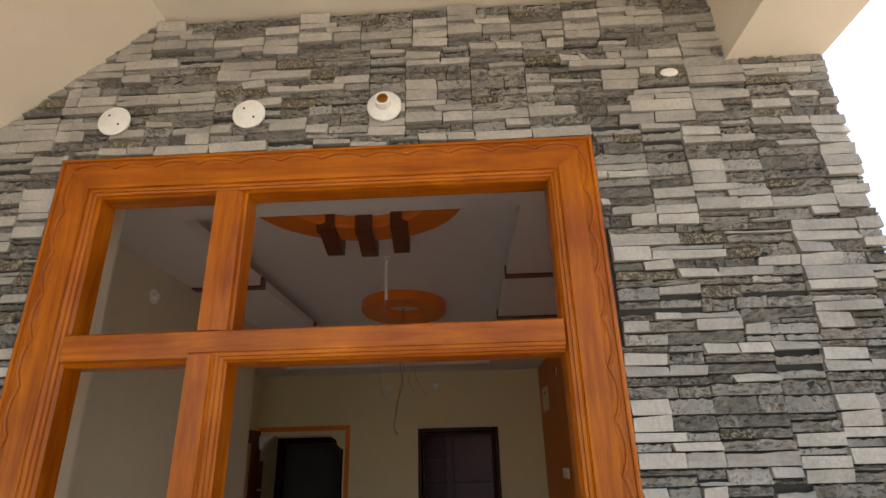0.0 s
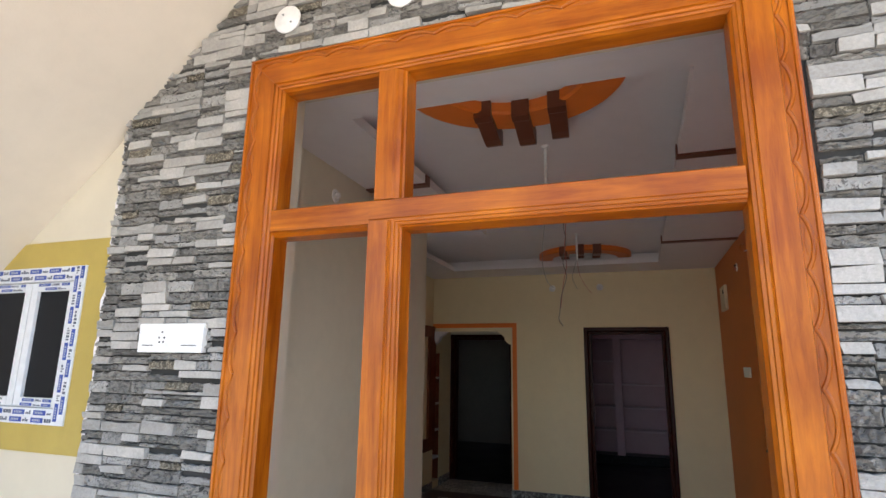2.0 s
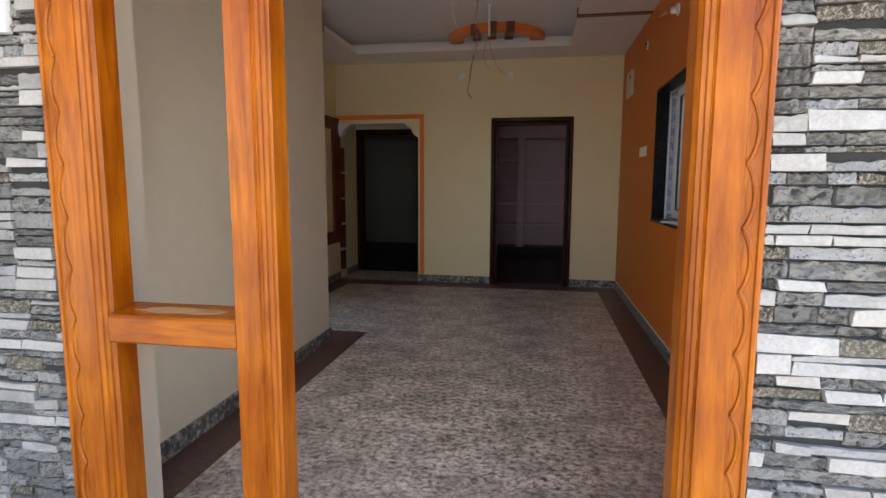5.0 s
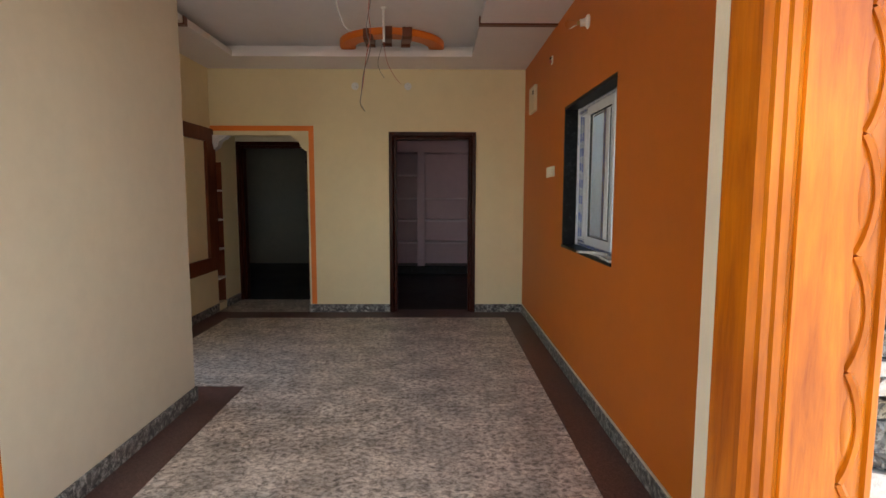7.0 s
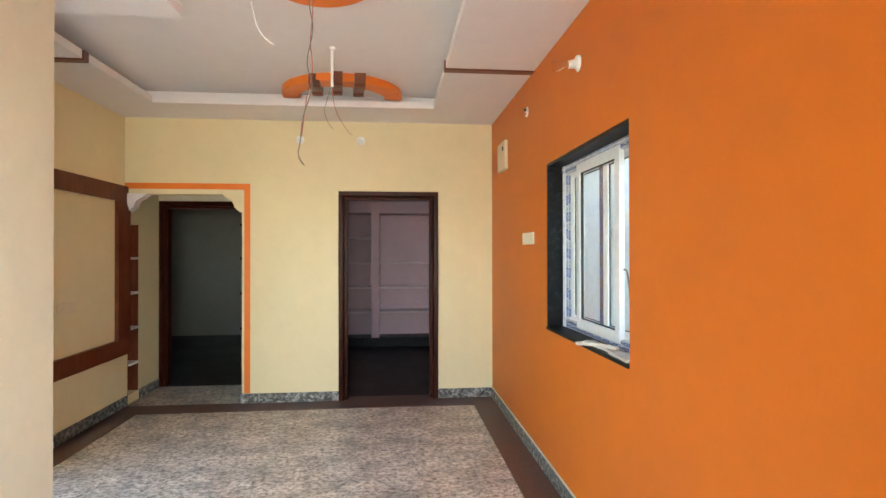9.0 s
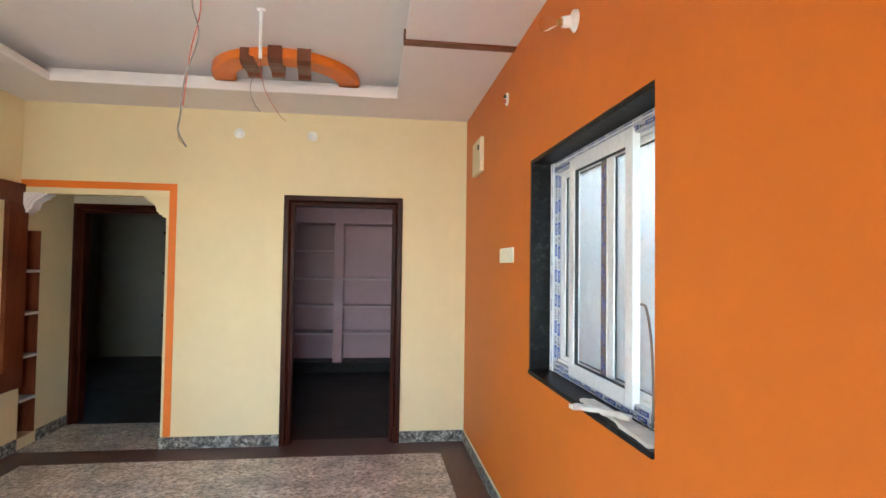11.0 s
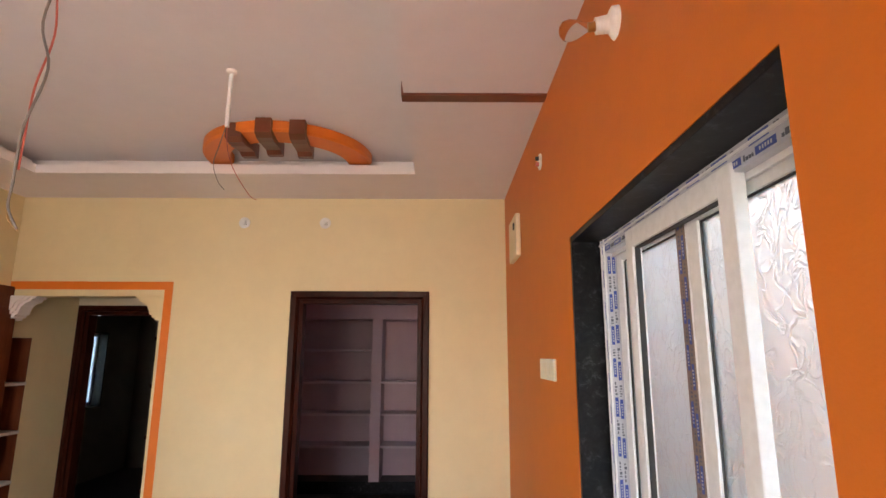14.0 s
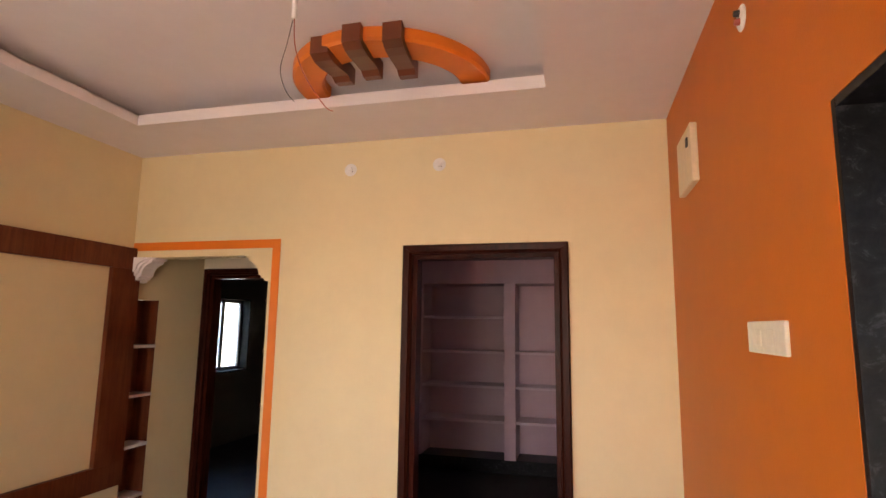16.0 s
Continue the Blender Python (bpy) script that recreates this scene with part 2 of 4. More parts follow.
def prism(bm, outline, axis, a0, a1):
    """An outline of (u, v) drawn out along an axis: x: (y, z), y: (x, z), z: (x, y)."""
    def at(u, v, a):
        return {"x": (a, u, v), "y": (u, a, v), "z": (u, v, a)}[axis]
    lo = [bm.verts.new(at(u, v, a0)) for u, v in outline]
    hi = [bm.verts.new(at(u, v, a1)) for u, v in outline]
    bm.faces.new(lo)
    bm.faces.new(hi[::-1])
    n = len(outline)
    for i in range(n):
        bm.faces.new((lo[i], hi[i], hi[(i + 1) % n], lo[(i + 1) % n]))
    return bm


def lathe(bm, profile, m=None, steps=24):
    """Turns (r, h) round local z."""
    rings = []
    for r, h in profile:
        if r < 1e-5:
            rings.append([bm.verts.new((0, 0, h))])
        else:
            rings.append([bm.verts.new((r * math.cos(2 * math.pi * k / steps), r * math.sin(2 * math.pi * k / steps), h)) for k in range(steps)])
    for a, b in zip(rings, rings[1:]):
        for k in range(steps):
            q = [a[k % len(a)], a[(k + 1) % len(a)], b[(k + 1) % len(b)], b[k % len(b)]]
            q = list(dict.fromkeys(q))
            if len(q) > 2:
                bm.faces.new(q)
    for ring, flip in ((rings[0], True), (rings[-1], False)):
        if len(ring) > 2:
            bm.faces.new(ring[::-1] if flip else ring)
    if m is not None:
        bm.transform(m)
    return bm


def tube(bm, points, radius, sides=6):
    """A round cord through the points."""
    pts = [Vector(p) for p in points]
    fine = []
    for i in range(len(pts) - 1):
        p0, p1, p2, p3 = pts[max(i - 1, 0)], pts[i], pts[i + 1], pts[min(i + 2, len(pts) - 1)]
        for k in range(5):
            t = k / 5
            fine.append(0.5 * ((2 * p1) + (p2 - p0) * t + (2 * p0 - 5 * p1 + 4 * p2 - p3) * t * t + (3 * p1 - p0 - 3 * p2 + p3) * t ** 3))
    fine.append(pts[-1])
    rings = []
    for i, p in enumerate(fine):
        d = (fine[min(i + 1, len(fine) - 1)] - fine[max(i - 1, 0)]).normalized()
        a = d.cross(Vector((0.31, 0.87, 0.38))).normalized()
        b = d.cross(a)
        rings.append([bm.verts.new(p + radius * (math.cos(2 * math.pi * k / sides) * a + math.sin(2 * math.pi * k / sides) * b)) for k in range(sides)])
    for a, b in zip(rings, rings[1:]):
        for k in range(sides):
            bm.faces.new((a[k], a[(k + 1) % sides], b[(k + 1) % sides], b[k]))
    bm.faces.new(rings[0][::-1])
    bm.faces.new(rings[-1])
    return bm


def mesh_of(name, bm, mat, smooth=False):
    bmesh.ops.recalc_face_normals(bm, faces=bm.faces)
    me = bpy.data.meshes.new(name)
    bm.to_mesh(me)
    bm.free()
    me.materials.append(mat)
    if smooth:
        me.polygons.foreach_set("use_smooth", [True] * len(me.polygons))
        me.set_sharp_from_angle(angle=radians(40))
    return me


def part(name, bm, mat, parent, label="", smooth=False):
    ob = new(name, mesh_of(name, bm, mat, smooth))
    ob.parent = parent
    if label:
        tagged(ob, label)
    return ob


def thing(name, label, category, group="", base=(0, 0, 0), kind=""):
    ob = new(name)
    ob.empty_display_size = 0.05
    ob.location = base
    return tagged(ob, label, category, group, kind)


def set_in(ob, parent):
    """Hangs a part built in world places under a thing that stands elsewhere."""
    ob.parent = parent
    ob.matrix_parent_inverse = Matrix.Translation(parent.location).inverted()
    return ob


def structure(name, bm, mat, label, category, smooth=False):
    return tagged(new(name, mesh_of(name, bm, mat, smooth)), label, category, kind="structure")


def solid(bm, axis, a0, a1, us, vs, holes):
    """A slab between a0 and a1 along an axis, cut into cells at us and vs, with the cells that lie in holes (u0, u1, v0, v1) left out."""
    def inside(u, v):
        return any(h[0] < u < h[1] and h[2] < v < h[3] for h in holes)
    nu, nv = len(us) - 1, len(vs) - 1
    full = [[not inside((us[i] + us[i + 1]) / 2, (vs[j] + vs[j + 1]) / 2) for j in range(nv)] for i in range(nu)]
    seen = {}

    def vert(u, v, a):
        key = (round(u, 5), round(v, 5), round(a, 5))
        if key not in seen:
            seen[key] = bm.verts.new({"x": (a, u, v), "y": (u, a, v), "z": (u, v, a)}[axis])
        return seen[key]

    def has(i, j):
        return 0 <= i < nu and 0 <= j < nv and full[i][j]
    for i in range(nu):
        for j in range(nv):
            if not full[i][j]:
                continue
            u0, u1, v0, v1 = us[i], us[i + 1], vs[j], vs[j + 1]
            bm.faces.new([vert(u0, v0, a0), vert(u1, v0, a0), vert(u1, v1, a0), vert(u0, v1, a0)])
            bm.faces.new([vert(u0, v0, a1), vert(u0, v1, a1), vert(u1, v1, a1), vert(u1, v0, a1)])
            for di, dj, p, q in ((-1, 0, (u0, v0), (u0, v1)), (1, 0, (u1, v0), (u1, v1)), (0, -1, (u0, v0), (u1, v0)), (0, 1, (u0, v1), (u1, v1))):
                if not has(i + di, j + dj):
                    bm.faces.new([vert(*p, a0), vert(*q, a0), vert(*q, a1), vert(*p, a1)])
    return bm


def wall(name, axis, a0, a1, u0, u1, z0, z1, mat, label, holes=()):
    us = sorted({u0, u1, *[h[0] for h in holes], *[h[1] for h in holes]})
    vs = sorted({z0, z1, *[h[2] for h in holes], *[h[3] for h in holes]})
    return structure(name, solid(bmesh.new(), axis, a0, a1, us, vs, holes), mat, label, "wall")


# ---- the house: walls, floors, ceilings ----
XR, XL, XT, YF, YB = 0.86, -1.775, -2.74, 1.42, 6.84
SOFFIT, TRAY, TOP = 2.80, 2.945, 3.20
DOOR_HOLE = (-1.245, 0.285, 0.0, 2.62)
LOW_WINDOW = (-2.57, -1.972, 1.385, 1.96)

wall("wall_front", "y", 1.182, YF, -4.6, 1.10, -0.12, TOP, CREAM_PALE, "front house wall, cream plaster with entrance opening", [DOOR_HOLE, LOW_WINDOW])
wall("wall_right", "x", XR, 1.10, YF, 6.96, 0.0, TRAY, ORANGE, "side wall painted bright orange, with a window", [(3.63, 4.885, 0.975, 2.072)])
wall("wall_left", "x", XL - 0.12, XL, YF, 3.98, 0.0, TRAY, CREAM_PALE, "pale cream painted partition wall")
wall("wall_return", "y", 3.98, 4.10, XT, XL, 0.0, TRAY, CREAM_PALE, "pale cream end wall of the partition")
wall("wall_tv", "x", XT - 0.15, XT, 4.10, 7.6, 0.0, TRAY, CREAM, "cream wall with a panelled bay and a side opening", [(6.90, 7.12, 0.09, 1.77), (4.14, 4.86, 0.0, 2.10)])
wall("wall_far", "y", YB, 6.96, XT, XR, 0.0, TRAY, CREAM, "cream wall with an arched passage and a doorway", [(XT - 0.01, -1.64, -0.01, 2.06), (-0.69, 0.29, -0.01, 2.09)])
wall("wall_passage", "x", -1.64, -1.60, 6.96, 7.6, 0.0, TRAY, CREAM_PALE, "cream side wall of the short passage")
wall("wall_bedroom_front", "y", 7.6, 7.72, -4.5, -1.6, 0.0, TRAY, CREAM_PALE, "cream wall with the bedroom doorway", [(-2.72, -1.76, -0.01, 2.05)])
wall("wall_bedroom_left", "x", -4.5, -4.3, 7.72, 11.4, 0.0, TRAY, BEDROOM, "beige bedroom wall with a small window, room dimness put into the paint", [(9.75, 10.62, 0.95, 1.95)])
wall("wall_bedroom_far", "y", 11.4, 11.5, -4.5, -1.6, 0.0, TRAY, BEDROOM, "beige far bedroom wall, room dimness put into the paint")
wall("wall_bedroom_right", "x", -1.70, -1.60, 7.72, 11.4, 0.0, TRAY, BEDROOM, "beige bedroom side wall, room dimness put into the paint")
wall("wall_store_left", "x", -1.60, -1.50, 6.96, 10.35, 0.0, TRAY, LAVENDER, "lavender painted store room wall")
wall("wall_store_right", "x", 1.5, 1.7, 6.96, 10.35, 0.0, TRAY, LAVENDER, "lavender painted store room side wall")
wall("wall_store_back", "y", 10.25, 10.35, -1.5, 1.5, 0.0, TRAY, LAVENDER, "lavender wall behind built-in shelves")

structure("ground", blocks((-60, 60, -60, 60, -0.30, -0.13)), GROUND, "dusty bare ground round the house", "ground")
structure("porch_floor", blocks((-4.6, 1.10, -1.6, 1.182, -0.12, -0.02)), PORCHFLOOR, "grey granite porch floor", "floor")
structure("threshold", blocks((-1.12, 0.205, 1.14, 1.20, -0.02, 0.0125), (-1.243, 0.283, 1.23, 1.432, -0.02, 0.012), (-1.12, 0.205, 1.20, 1.23, -0.02, 0.012), bevel=0.003), BORDER, "maroon granite door threshold", "floor")
structure("floor", blocks((-4.5, 1.10, YF, 6.96, -0.12, 0.0), (-4.5, 1.7, 6.96, 11.4, -0.12, 0.0)), FLOOR, "polished speckled brown granite floor", "floor")
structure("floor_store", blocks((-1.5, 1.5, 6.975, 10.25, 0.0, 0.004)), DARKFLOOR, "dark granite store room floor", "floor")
structure("floor_bedroom", blocks((-4.3, -1.7, 7.62, 11.4, 0.0, 0.004)), DARKFLOOR, "bedroom floor sheet, darker than the hall floor", "floor")
W = 0.235
for b in (
    (XR - W, XR, YF + 0.03, 6.40, 0.0, 0.004), (XT, XR, 6.56, YB, 0.0, 0.004), (XL, XL + W, YF + 0.03, 4.10, 0.0, 0.004),
    (XT, XL + W, 4.10, 4.36, 0.0, 0.004), (XT, XT + W, 4.36, 6.56, 0.0, 0.004), (XR - W, XR, 6.40, 6.56, 0.0, 0.004),
    (-0.69, 0.29, YB, 6.975, 0.0, 0.004),
):
    structure("floor_border", blocks(b), BORDER, "dark maroon granite border along the floor edge", "floor border")


def skirting(x0, x1, y0, y1):
    bm = blocks((x0, x1, y0, y1, 0.003, 0.098), bevel=0.003)
    return structure("baseboard", bm, SKIRT, "grey mottled granite skirting at the wall foot", "skirting")


T = 0.014
skirting(XR - T, XR, YF, YB - T)
skirting(-1.64, -0.70, YB - T, YB)
skirting(0.30, XR, YB - T, YB)
skirting(XL, XL + T, YF, 3.98)
skirting(XL, XL + T, 3.98, 4.10 + T)
skirting(XT + T, XL, 4.10, 4.10 + T)
skirting(XT, XT + T, 4.862, 6.88)
skirting(XT, XT + T, 7.14, 7.59)
skirting(-1.64 - T, -1.64, YB, 7.59)
# white cement line left along the top of the orange wall's skirting
structure("trim", blocks((XR - 0.011, XR - 0.001, YF, YB - 0.02, 0.0985, 0.108)), PORCH, "rough white cement line above the skirting", "trim")

# ceiling: lowered border with a lip, and a shadowed cove behind it under the raised tray
LIP, COVE = 0.058, 0.16
TX0, TX1, TX2, TY0, TY1, TY2 = -2.25, -1.335, 0.215, 1.93, 4.50, 6.28
xs, ys = [XT, TX0, XL, TX1, TX2, XR], [YF, TY0, 4.10, TY1, TY2, YB]
holes = [(TX1, TX2, TY0, TY2), (TX0, TX1, TY1, TY2), (XT, XL, YF, 4.10)]
structure("ceiling", solid(bmesh.new(), "z", SOFFIT, SOFFIT + LIP, xs, ys, holes), CEIL, "white false ceiling border round a raised tray", "ceiling")
xs, ys = [XT, TX0 - COVE, XL, TX1 - COVE, TX2 + COVE, XR], [YF, TY0 - COVE, 4.10, TY1 - COVE, TY2 + COVE, YB]
holes = [(TX1 - COVE, TX2 + COVE, TY0 - COVE, TY2 + COVE), (TX0 - COVE, TX1 - COVE, TY1 - COVE, TY2 + COVE), (XT, XL, YF, 4.10)]
structure("ceiling_cove", solid(bmesh.new(), "z", SOFFIT + LIP, TRAY, xs, ys, holes), CEIL, "white cove set back above the ceiling border", "ceiling")
structure("ceiling_tray", blocks((-4.5, 1.10, YF, 6.96, TRAY, TRAY + 0.12), (-4.5, 1.7, 6.96, 11.5, TRAY, TRAY + 0.12)), CEIL, "white raised tray ceiling", "ceiling")
structure("roof", blocks((-4.6, 1.10, YF, 6.96, TRAY + 0.12, TOP + 0.10), (-4.6, 1.75, 6.96, 11.6, TRAY + 0.12, TOP + 0.10)), PORCH, "concrete roof slab", "roof")
structure("porch_ceiling", blocks((-1.05, 0.80, -0.5, 1.18, TOP, TOP + 0.12)), PORCH, "cream plastered porch ceiling", "ceiling")

# underside of the outside stair, sloping down to one side
bm = bmesh.new()
k = 0.885
prism(bm, [(-1.05, TOP), (-1.05, 3.45), (-4.4, 3.45 - 3.35 * k), (-4.4, TOP - 3.35 * k)], "y", -0.45, 1.1815)
structure("stair_soffit", bm, PORCH, "sloping cream plastered underside of a stair", "stair")
bm = bmesh.new()
prism(bm, [(0.803, 2.912), (0.778, 3.40), (1.13, 3.40), (1.105, 2.912)], "y", -0.5, 1.1815)
structure("porch_beam", bm, PORCH, "cream plastered porch beam above the stone wall", "beam")
# made-up backdrop wall that keeps bright sky from behind the window panes
structure("neighbour_wall", blocks((2.2, 2.4, 2.8, 16, -0.13, 4.6)), BACKDROP, "plain pale wall added beyond the window to keep sky glare off the panes", "wall")
# added reflector wall, out of view: its sunlit face lights porch and entrance
structure("front_boundary_wall", blocks((-11, 11, -8.2, -8.0, -0.13, 1.4)), PORCH, "plain cream wall added out of view to bounce sunlight at the house", "wall")


# ---- entrance frame in teak ----
def frame_bar(name, outline, axis, a0, a1, mat, parent, label=""):
    return part(name, prism(bmesh.new(), outline, axis, a0, a1), mat, parent, label)


FRONT, BACK = 1.132, 1.228


def stepped(u_in, u_out, flat0, flat1):
    """Section of a frame member: from the opening outwards, moulded steps, a flat, and a sunk strip for carving."""
    k, w = (flat0 - u_in) / 0.030, u_out - flat1
    pts = [(0, BACK), (0, 1.160), (0.006, 1.152), (0.008, 1.146), (0.015, 1.143), (0.017, 1.138), (0.024, 1.136), (0.026, 1.133), (0.0285, 1.136), (0.030, FRONT)]
    out = [(u_in + k * a, d) for a, d in pts]
    out += [(flat1, FRONT), (flat1 + 0.06 * w, 1.139), (flat1 + 0.68 * w, 1.140), (flat1 + 0.72 * w, 1.135), (flat1 + 0.84 * w, 1.135), (flat1 + 0.87 * w, 1.139), (flat1 + 0.96 * w, 1.141), (u_out, 1.15), (u_out, 1.19)]
    if abs(u_out - u_in) > 0.02:
        out += [(u_out - 0.3 * w, 1.19), (u_out - 0.3 * w, BACK)]
    return out


def carve(axis, at, a0, a1, flip=1):
    """Scalloped leaf carving along a strip."""
    bm = bmesh.new()
    n = max(3, int(round((a1 - a0) / 0.125)))
    step = (a1 - a0) / n
    for i in range(n):
        path = []
        for q in range(9):
            t = q / 8
            a = a0 + (i + t) * step
            off = 0.017 * math.sin(math.pi * t) ** 0.8
            u = at + flip * (off - 0.008)
            path.append((u, 1.1385, a) if axis == "z" else (a, 1.1385, u))
        tube(bm, path, 0.0052, 6)
        mid = a0 + (i + 0.5) * step
        leaf = bmesh.new()
        lathe(leaf, [(0.0, -0.5), (0.55, -0.3), (0.8, 0.0), (0.55, 0.3), (0.0, 0.5)], None, 10)
        size = Matrix.Diagonal((0.011, 0.0042, step * 0.7, 1)) if axis == "z" else Matrix.Diagonal((step * 0.7, 0.0042, 0.011, 1))
        turn = Matrix.Identity(4) if axis == "z" else Matrix.Rotation(math.pi / 2, 4, "Y")
        centre = (at - flip * 0.002, 1.140, mid) if axis == "z" else (mid, 1.140, at - flip * 0.002)
        leaf.transform(Matrix.Translation(centre) @ size @ turn)
        me = bpy.data.meshes.new("leaf")
        leaf.to_mesh(me)
        leaf.free()
        bm.from_mesh(me)
        bpy.data.meshes.remove(me)
    return bm


entrance = thing("door_1", "varnished orange teak entrance frame with sidelight, no shutters", "door frame", kind="structure")
FX0, FX1, FZ = -1.283, 0.349, 2.65


def mitred(section, place):
    """Draws a section between two ends given by place(u, y)."""
    bm = bmesh.new()
    rows = [[bm.verts.new(p) for p in place(u, y)] for u, y in section]
    n = len(rows)
    for i in range(n):
        bm.faces.new((rows[i][0], rows[i][1], rows[(i + 1) % n][1], rows[(i + 1) % n][0]))
    bm.faces.new([r[0] for r in rows])
    bm.faces.new([r[1] for r in rows][::-1])
    return bm


HW = (FZ - 2.514)
for inner, outer, f0, f1 in ((0.206, FX1, 0.238, 0.299), (-1.140, FX0, -1.170, -1.225)):
    part("jamb", mitred(stepped(inner, outer, f0, f1), lambda u, y: ((u, y, 0.0), (u, y, FZ - 0.0006 - abs(u - outer) * HW / abs(outer - inner)))), TEAK_Z, entrance)
part("head", mitred(stepped(2.514, FZ, 2.540, 2.603), lambda u, y: ((FX0 + (FZ - u) * 0.143 / HW, y, u), (FX1 - (FZ - u) * 0.143 / HW, y, u))), TEAK_X, entrance)
mull = [(-0.788, BACK), (-0.794, 1.155), (-0.793, 1.139), (-0.789, FRONT), (-0.727, FRONT), (-0.725, 1.136), (-0.718, 1.134), (-0.716, 1.138), (-0.708, 1.139), (-0.706, 1.144), (-0.698, 1.147), (-0.695, 1.153), (-0.691, 1.158), (-0.691, BACK)]
frame_bar("mullion", mull, "z", 0.0, 2.0278, TEAK_Z, entrance)
upper = [(-0.786, BACK), (-0.786, 1.16), (-0.780, 1.15), (-0.774, 1.134), (-0.715, 1.134), (-0.708, 1.141), (-0.698, 1.146), (-0.694, 1.157), (-0.688, 1.16), (-0.688, BACK)]
frame_bar("mullion", upper, "z", 2.094, 2.5138, TEAK_Z, entrance)
trans = [(BACK, 2.005), (1.158, 2.008), (1.153, 2.013), (1.147, 2.015), (1.144, 2.022), (1.139, 2.024), (1.138, 2.032), (1.134, 2.035), (1.133, 2.089), (1.140, 2.094), (BACK, 2.094)]
frame_bar("transom", trans, "x", -0.790, 0.2055, TEAK_X, entrance)
trans2 = [(BACK, 2.008), (1.165, 2.008), (1.154, 2.018), (1.136, 2.022), (1.135, 2.089), (1.141, 2.094), (BACK, 2.094)]
frame_bar("transom", trans2, "x", -1.1398, -0.7905, TEAK_X, entrance)
frame_bar("sill_rail", [(BACK, 0.885), (1.146, 0.885), (1.138, 0.891), (1.138, 0.951), (1.144, 0.958), (BACK, 0.972)], "x", -1.1398, -0.7945, TEAK_X, entrance)
r_scuff = random.Random(5)
scuff = bmesh.new()
rim = []
for k in range(28):
    a = 2 * math.pi * k / 28
    x, y = -0.965 + (0.12 + r_scuff.uniform(-0.03, 0.015)) * math.cos(a), 1.184 + (0.022 + r_scuff.uniform(-0.009, 0.004)) * math.sin(a)
    z = 0.958 + (y - 1.144) / (BACK - 1.144) * 0.014
    rim.append((scuff.verts.new((x, y, z + 0.0012)), scuff.verts.new((x, y, z - 0.0005))))
scuff.faces.new([p[0] for p in rim])
for p, q in zip(rim, rim[1:] + rim[:1]):
    scuff.faces.new((p[0], p[1], q[1], q[0]))
part("worn_patch", scuff, SCUFF, entrance, "pale scuffed bare wood")
frame_bar("bottom_rail", [(BACK, 0.013), (1.138, 0.013), (1.138, 0.09), (1.144, 0.098), (BACK, 0.11)], "x", -1.1398, -0.7945, TEAK_X, entrance)
part("carved_strip", carve("z", FX1 - 0.034, 0.05, 2.60, 1), TEAK_Z, entrance, "scalloped leaf carving along the jamb", True)
part("carved_strip", carve("z", FX0 + 0.040, 0.05, 2.60, -1), TEAK_Z, entrance, "scalloped leaf carving along the jamb", True)
part("carved_strip", carve("x", FZ - 0.031, -1.232, 0.303, 1), TEAK_X, entrance, "scalloped leaf carving along the head", True)

# ---- inner doorways ----
kitchen = thing("door_2", "dark stained wooden door frame without a door leaf", "door frame", kind="structure")


def dark_frame(parent, x0, x1, top, y0, y1, w=0.085):
    def sec(a, b):
        s = 1 if b > a else -1
        wd = abs(b - a)
        return [(a, y1), (a, y0 + 0.045), (a + s * 0.028, y0 + 0.045), (a + s * 0.030, y0 + 0.02), (a + s * 0.040, y0 + 0.012), (a + s * 0.044, y0 + 0.003), (a + s * (wd - 0.008), y0), (b, y0 + 0.008), (b, y1)]
    for a, b in ((x0 + w, x0), (x1 - w, x1)):
        part("jamb", mitred(sec(a, b), lambda u, y: ((u, y, 0.004), (u, y, top - abs(u - b) - 0.0005))), DARKWOOD, parent)
    part("head", mitred(sec(top - w, top), lambda u, y: ((x0 + top - u, y, u), (x1 - top + u, y, u))), DARKWOOD, parent)


dark_frame(kitchen, -0.70, 0.30, 2.10, 6.815, 6.965)
bedroom_door = thing("door_3", "dark stained wooden bedroom door frame with door standing open", "door", kind="structure")
dark_frame(bedroom_door, -2.735, -1.745, 2.06, 7.585, 7.735, 0.08)
leaf = part("door_leaf", blocks((-1.865, -1.83, 7.74, 8.60, 0.02, 1.975), bevel=0.004), DARKWOOD, bedroom_door, "dark flush door leaf swung into the bedroom")
hb = blocks((-1.872, -1.866, 8.42, 8.46, 0.95, 1.10), bevel=0.002)
tube(hb, [(-1.872, 8.44, 1.05), (-1.91, 8.44, 1.05), (-1.912, 8.36, 1.05)], 0.008)
h = part("handle", hb, STEEL, leaf)

# ---- arched passage trim ----
structure("trim", blocks((-1.618, -1.56, YB - 0.004, YB - 0.0005, 0.10, 2.108), ), TRIM_ORANGE, "painted orange band beside the arch", "trim")
structure("trim", blocks((XT + 0.001, -1.56, YB - 0.004, YB - 0.0005, 2.108, 2.166)), TRIM_ORANGE, "painted orange band above the arch", "trim")


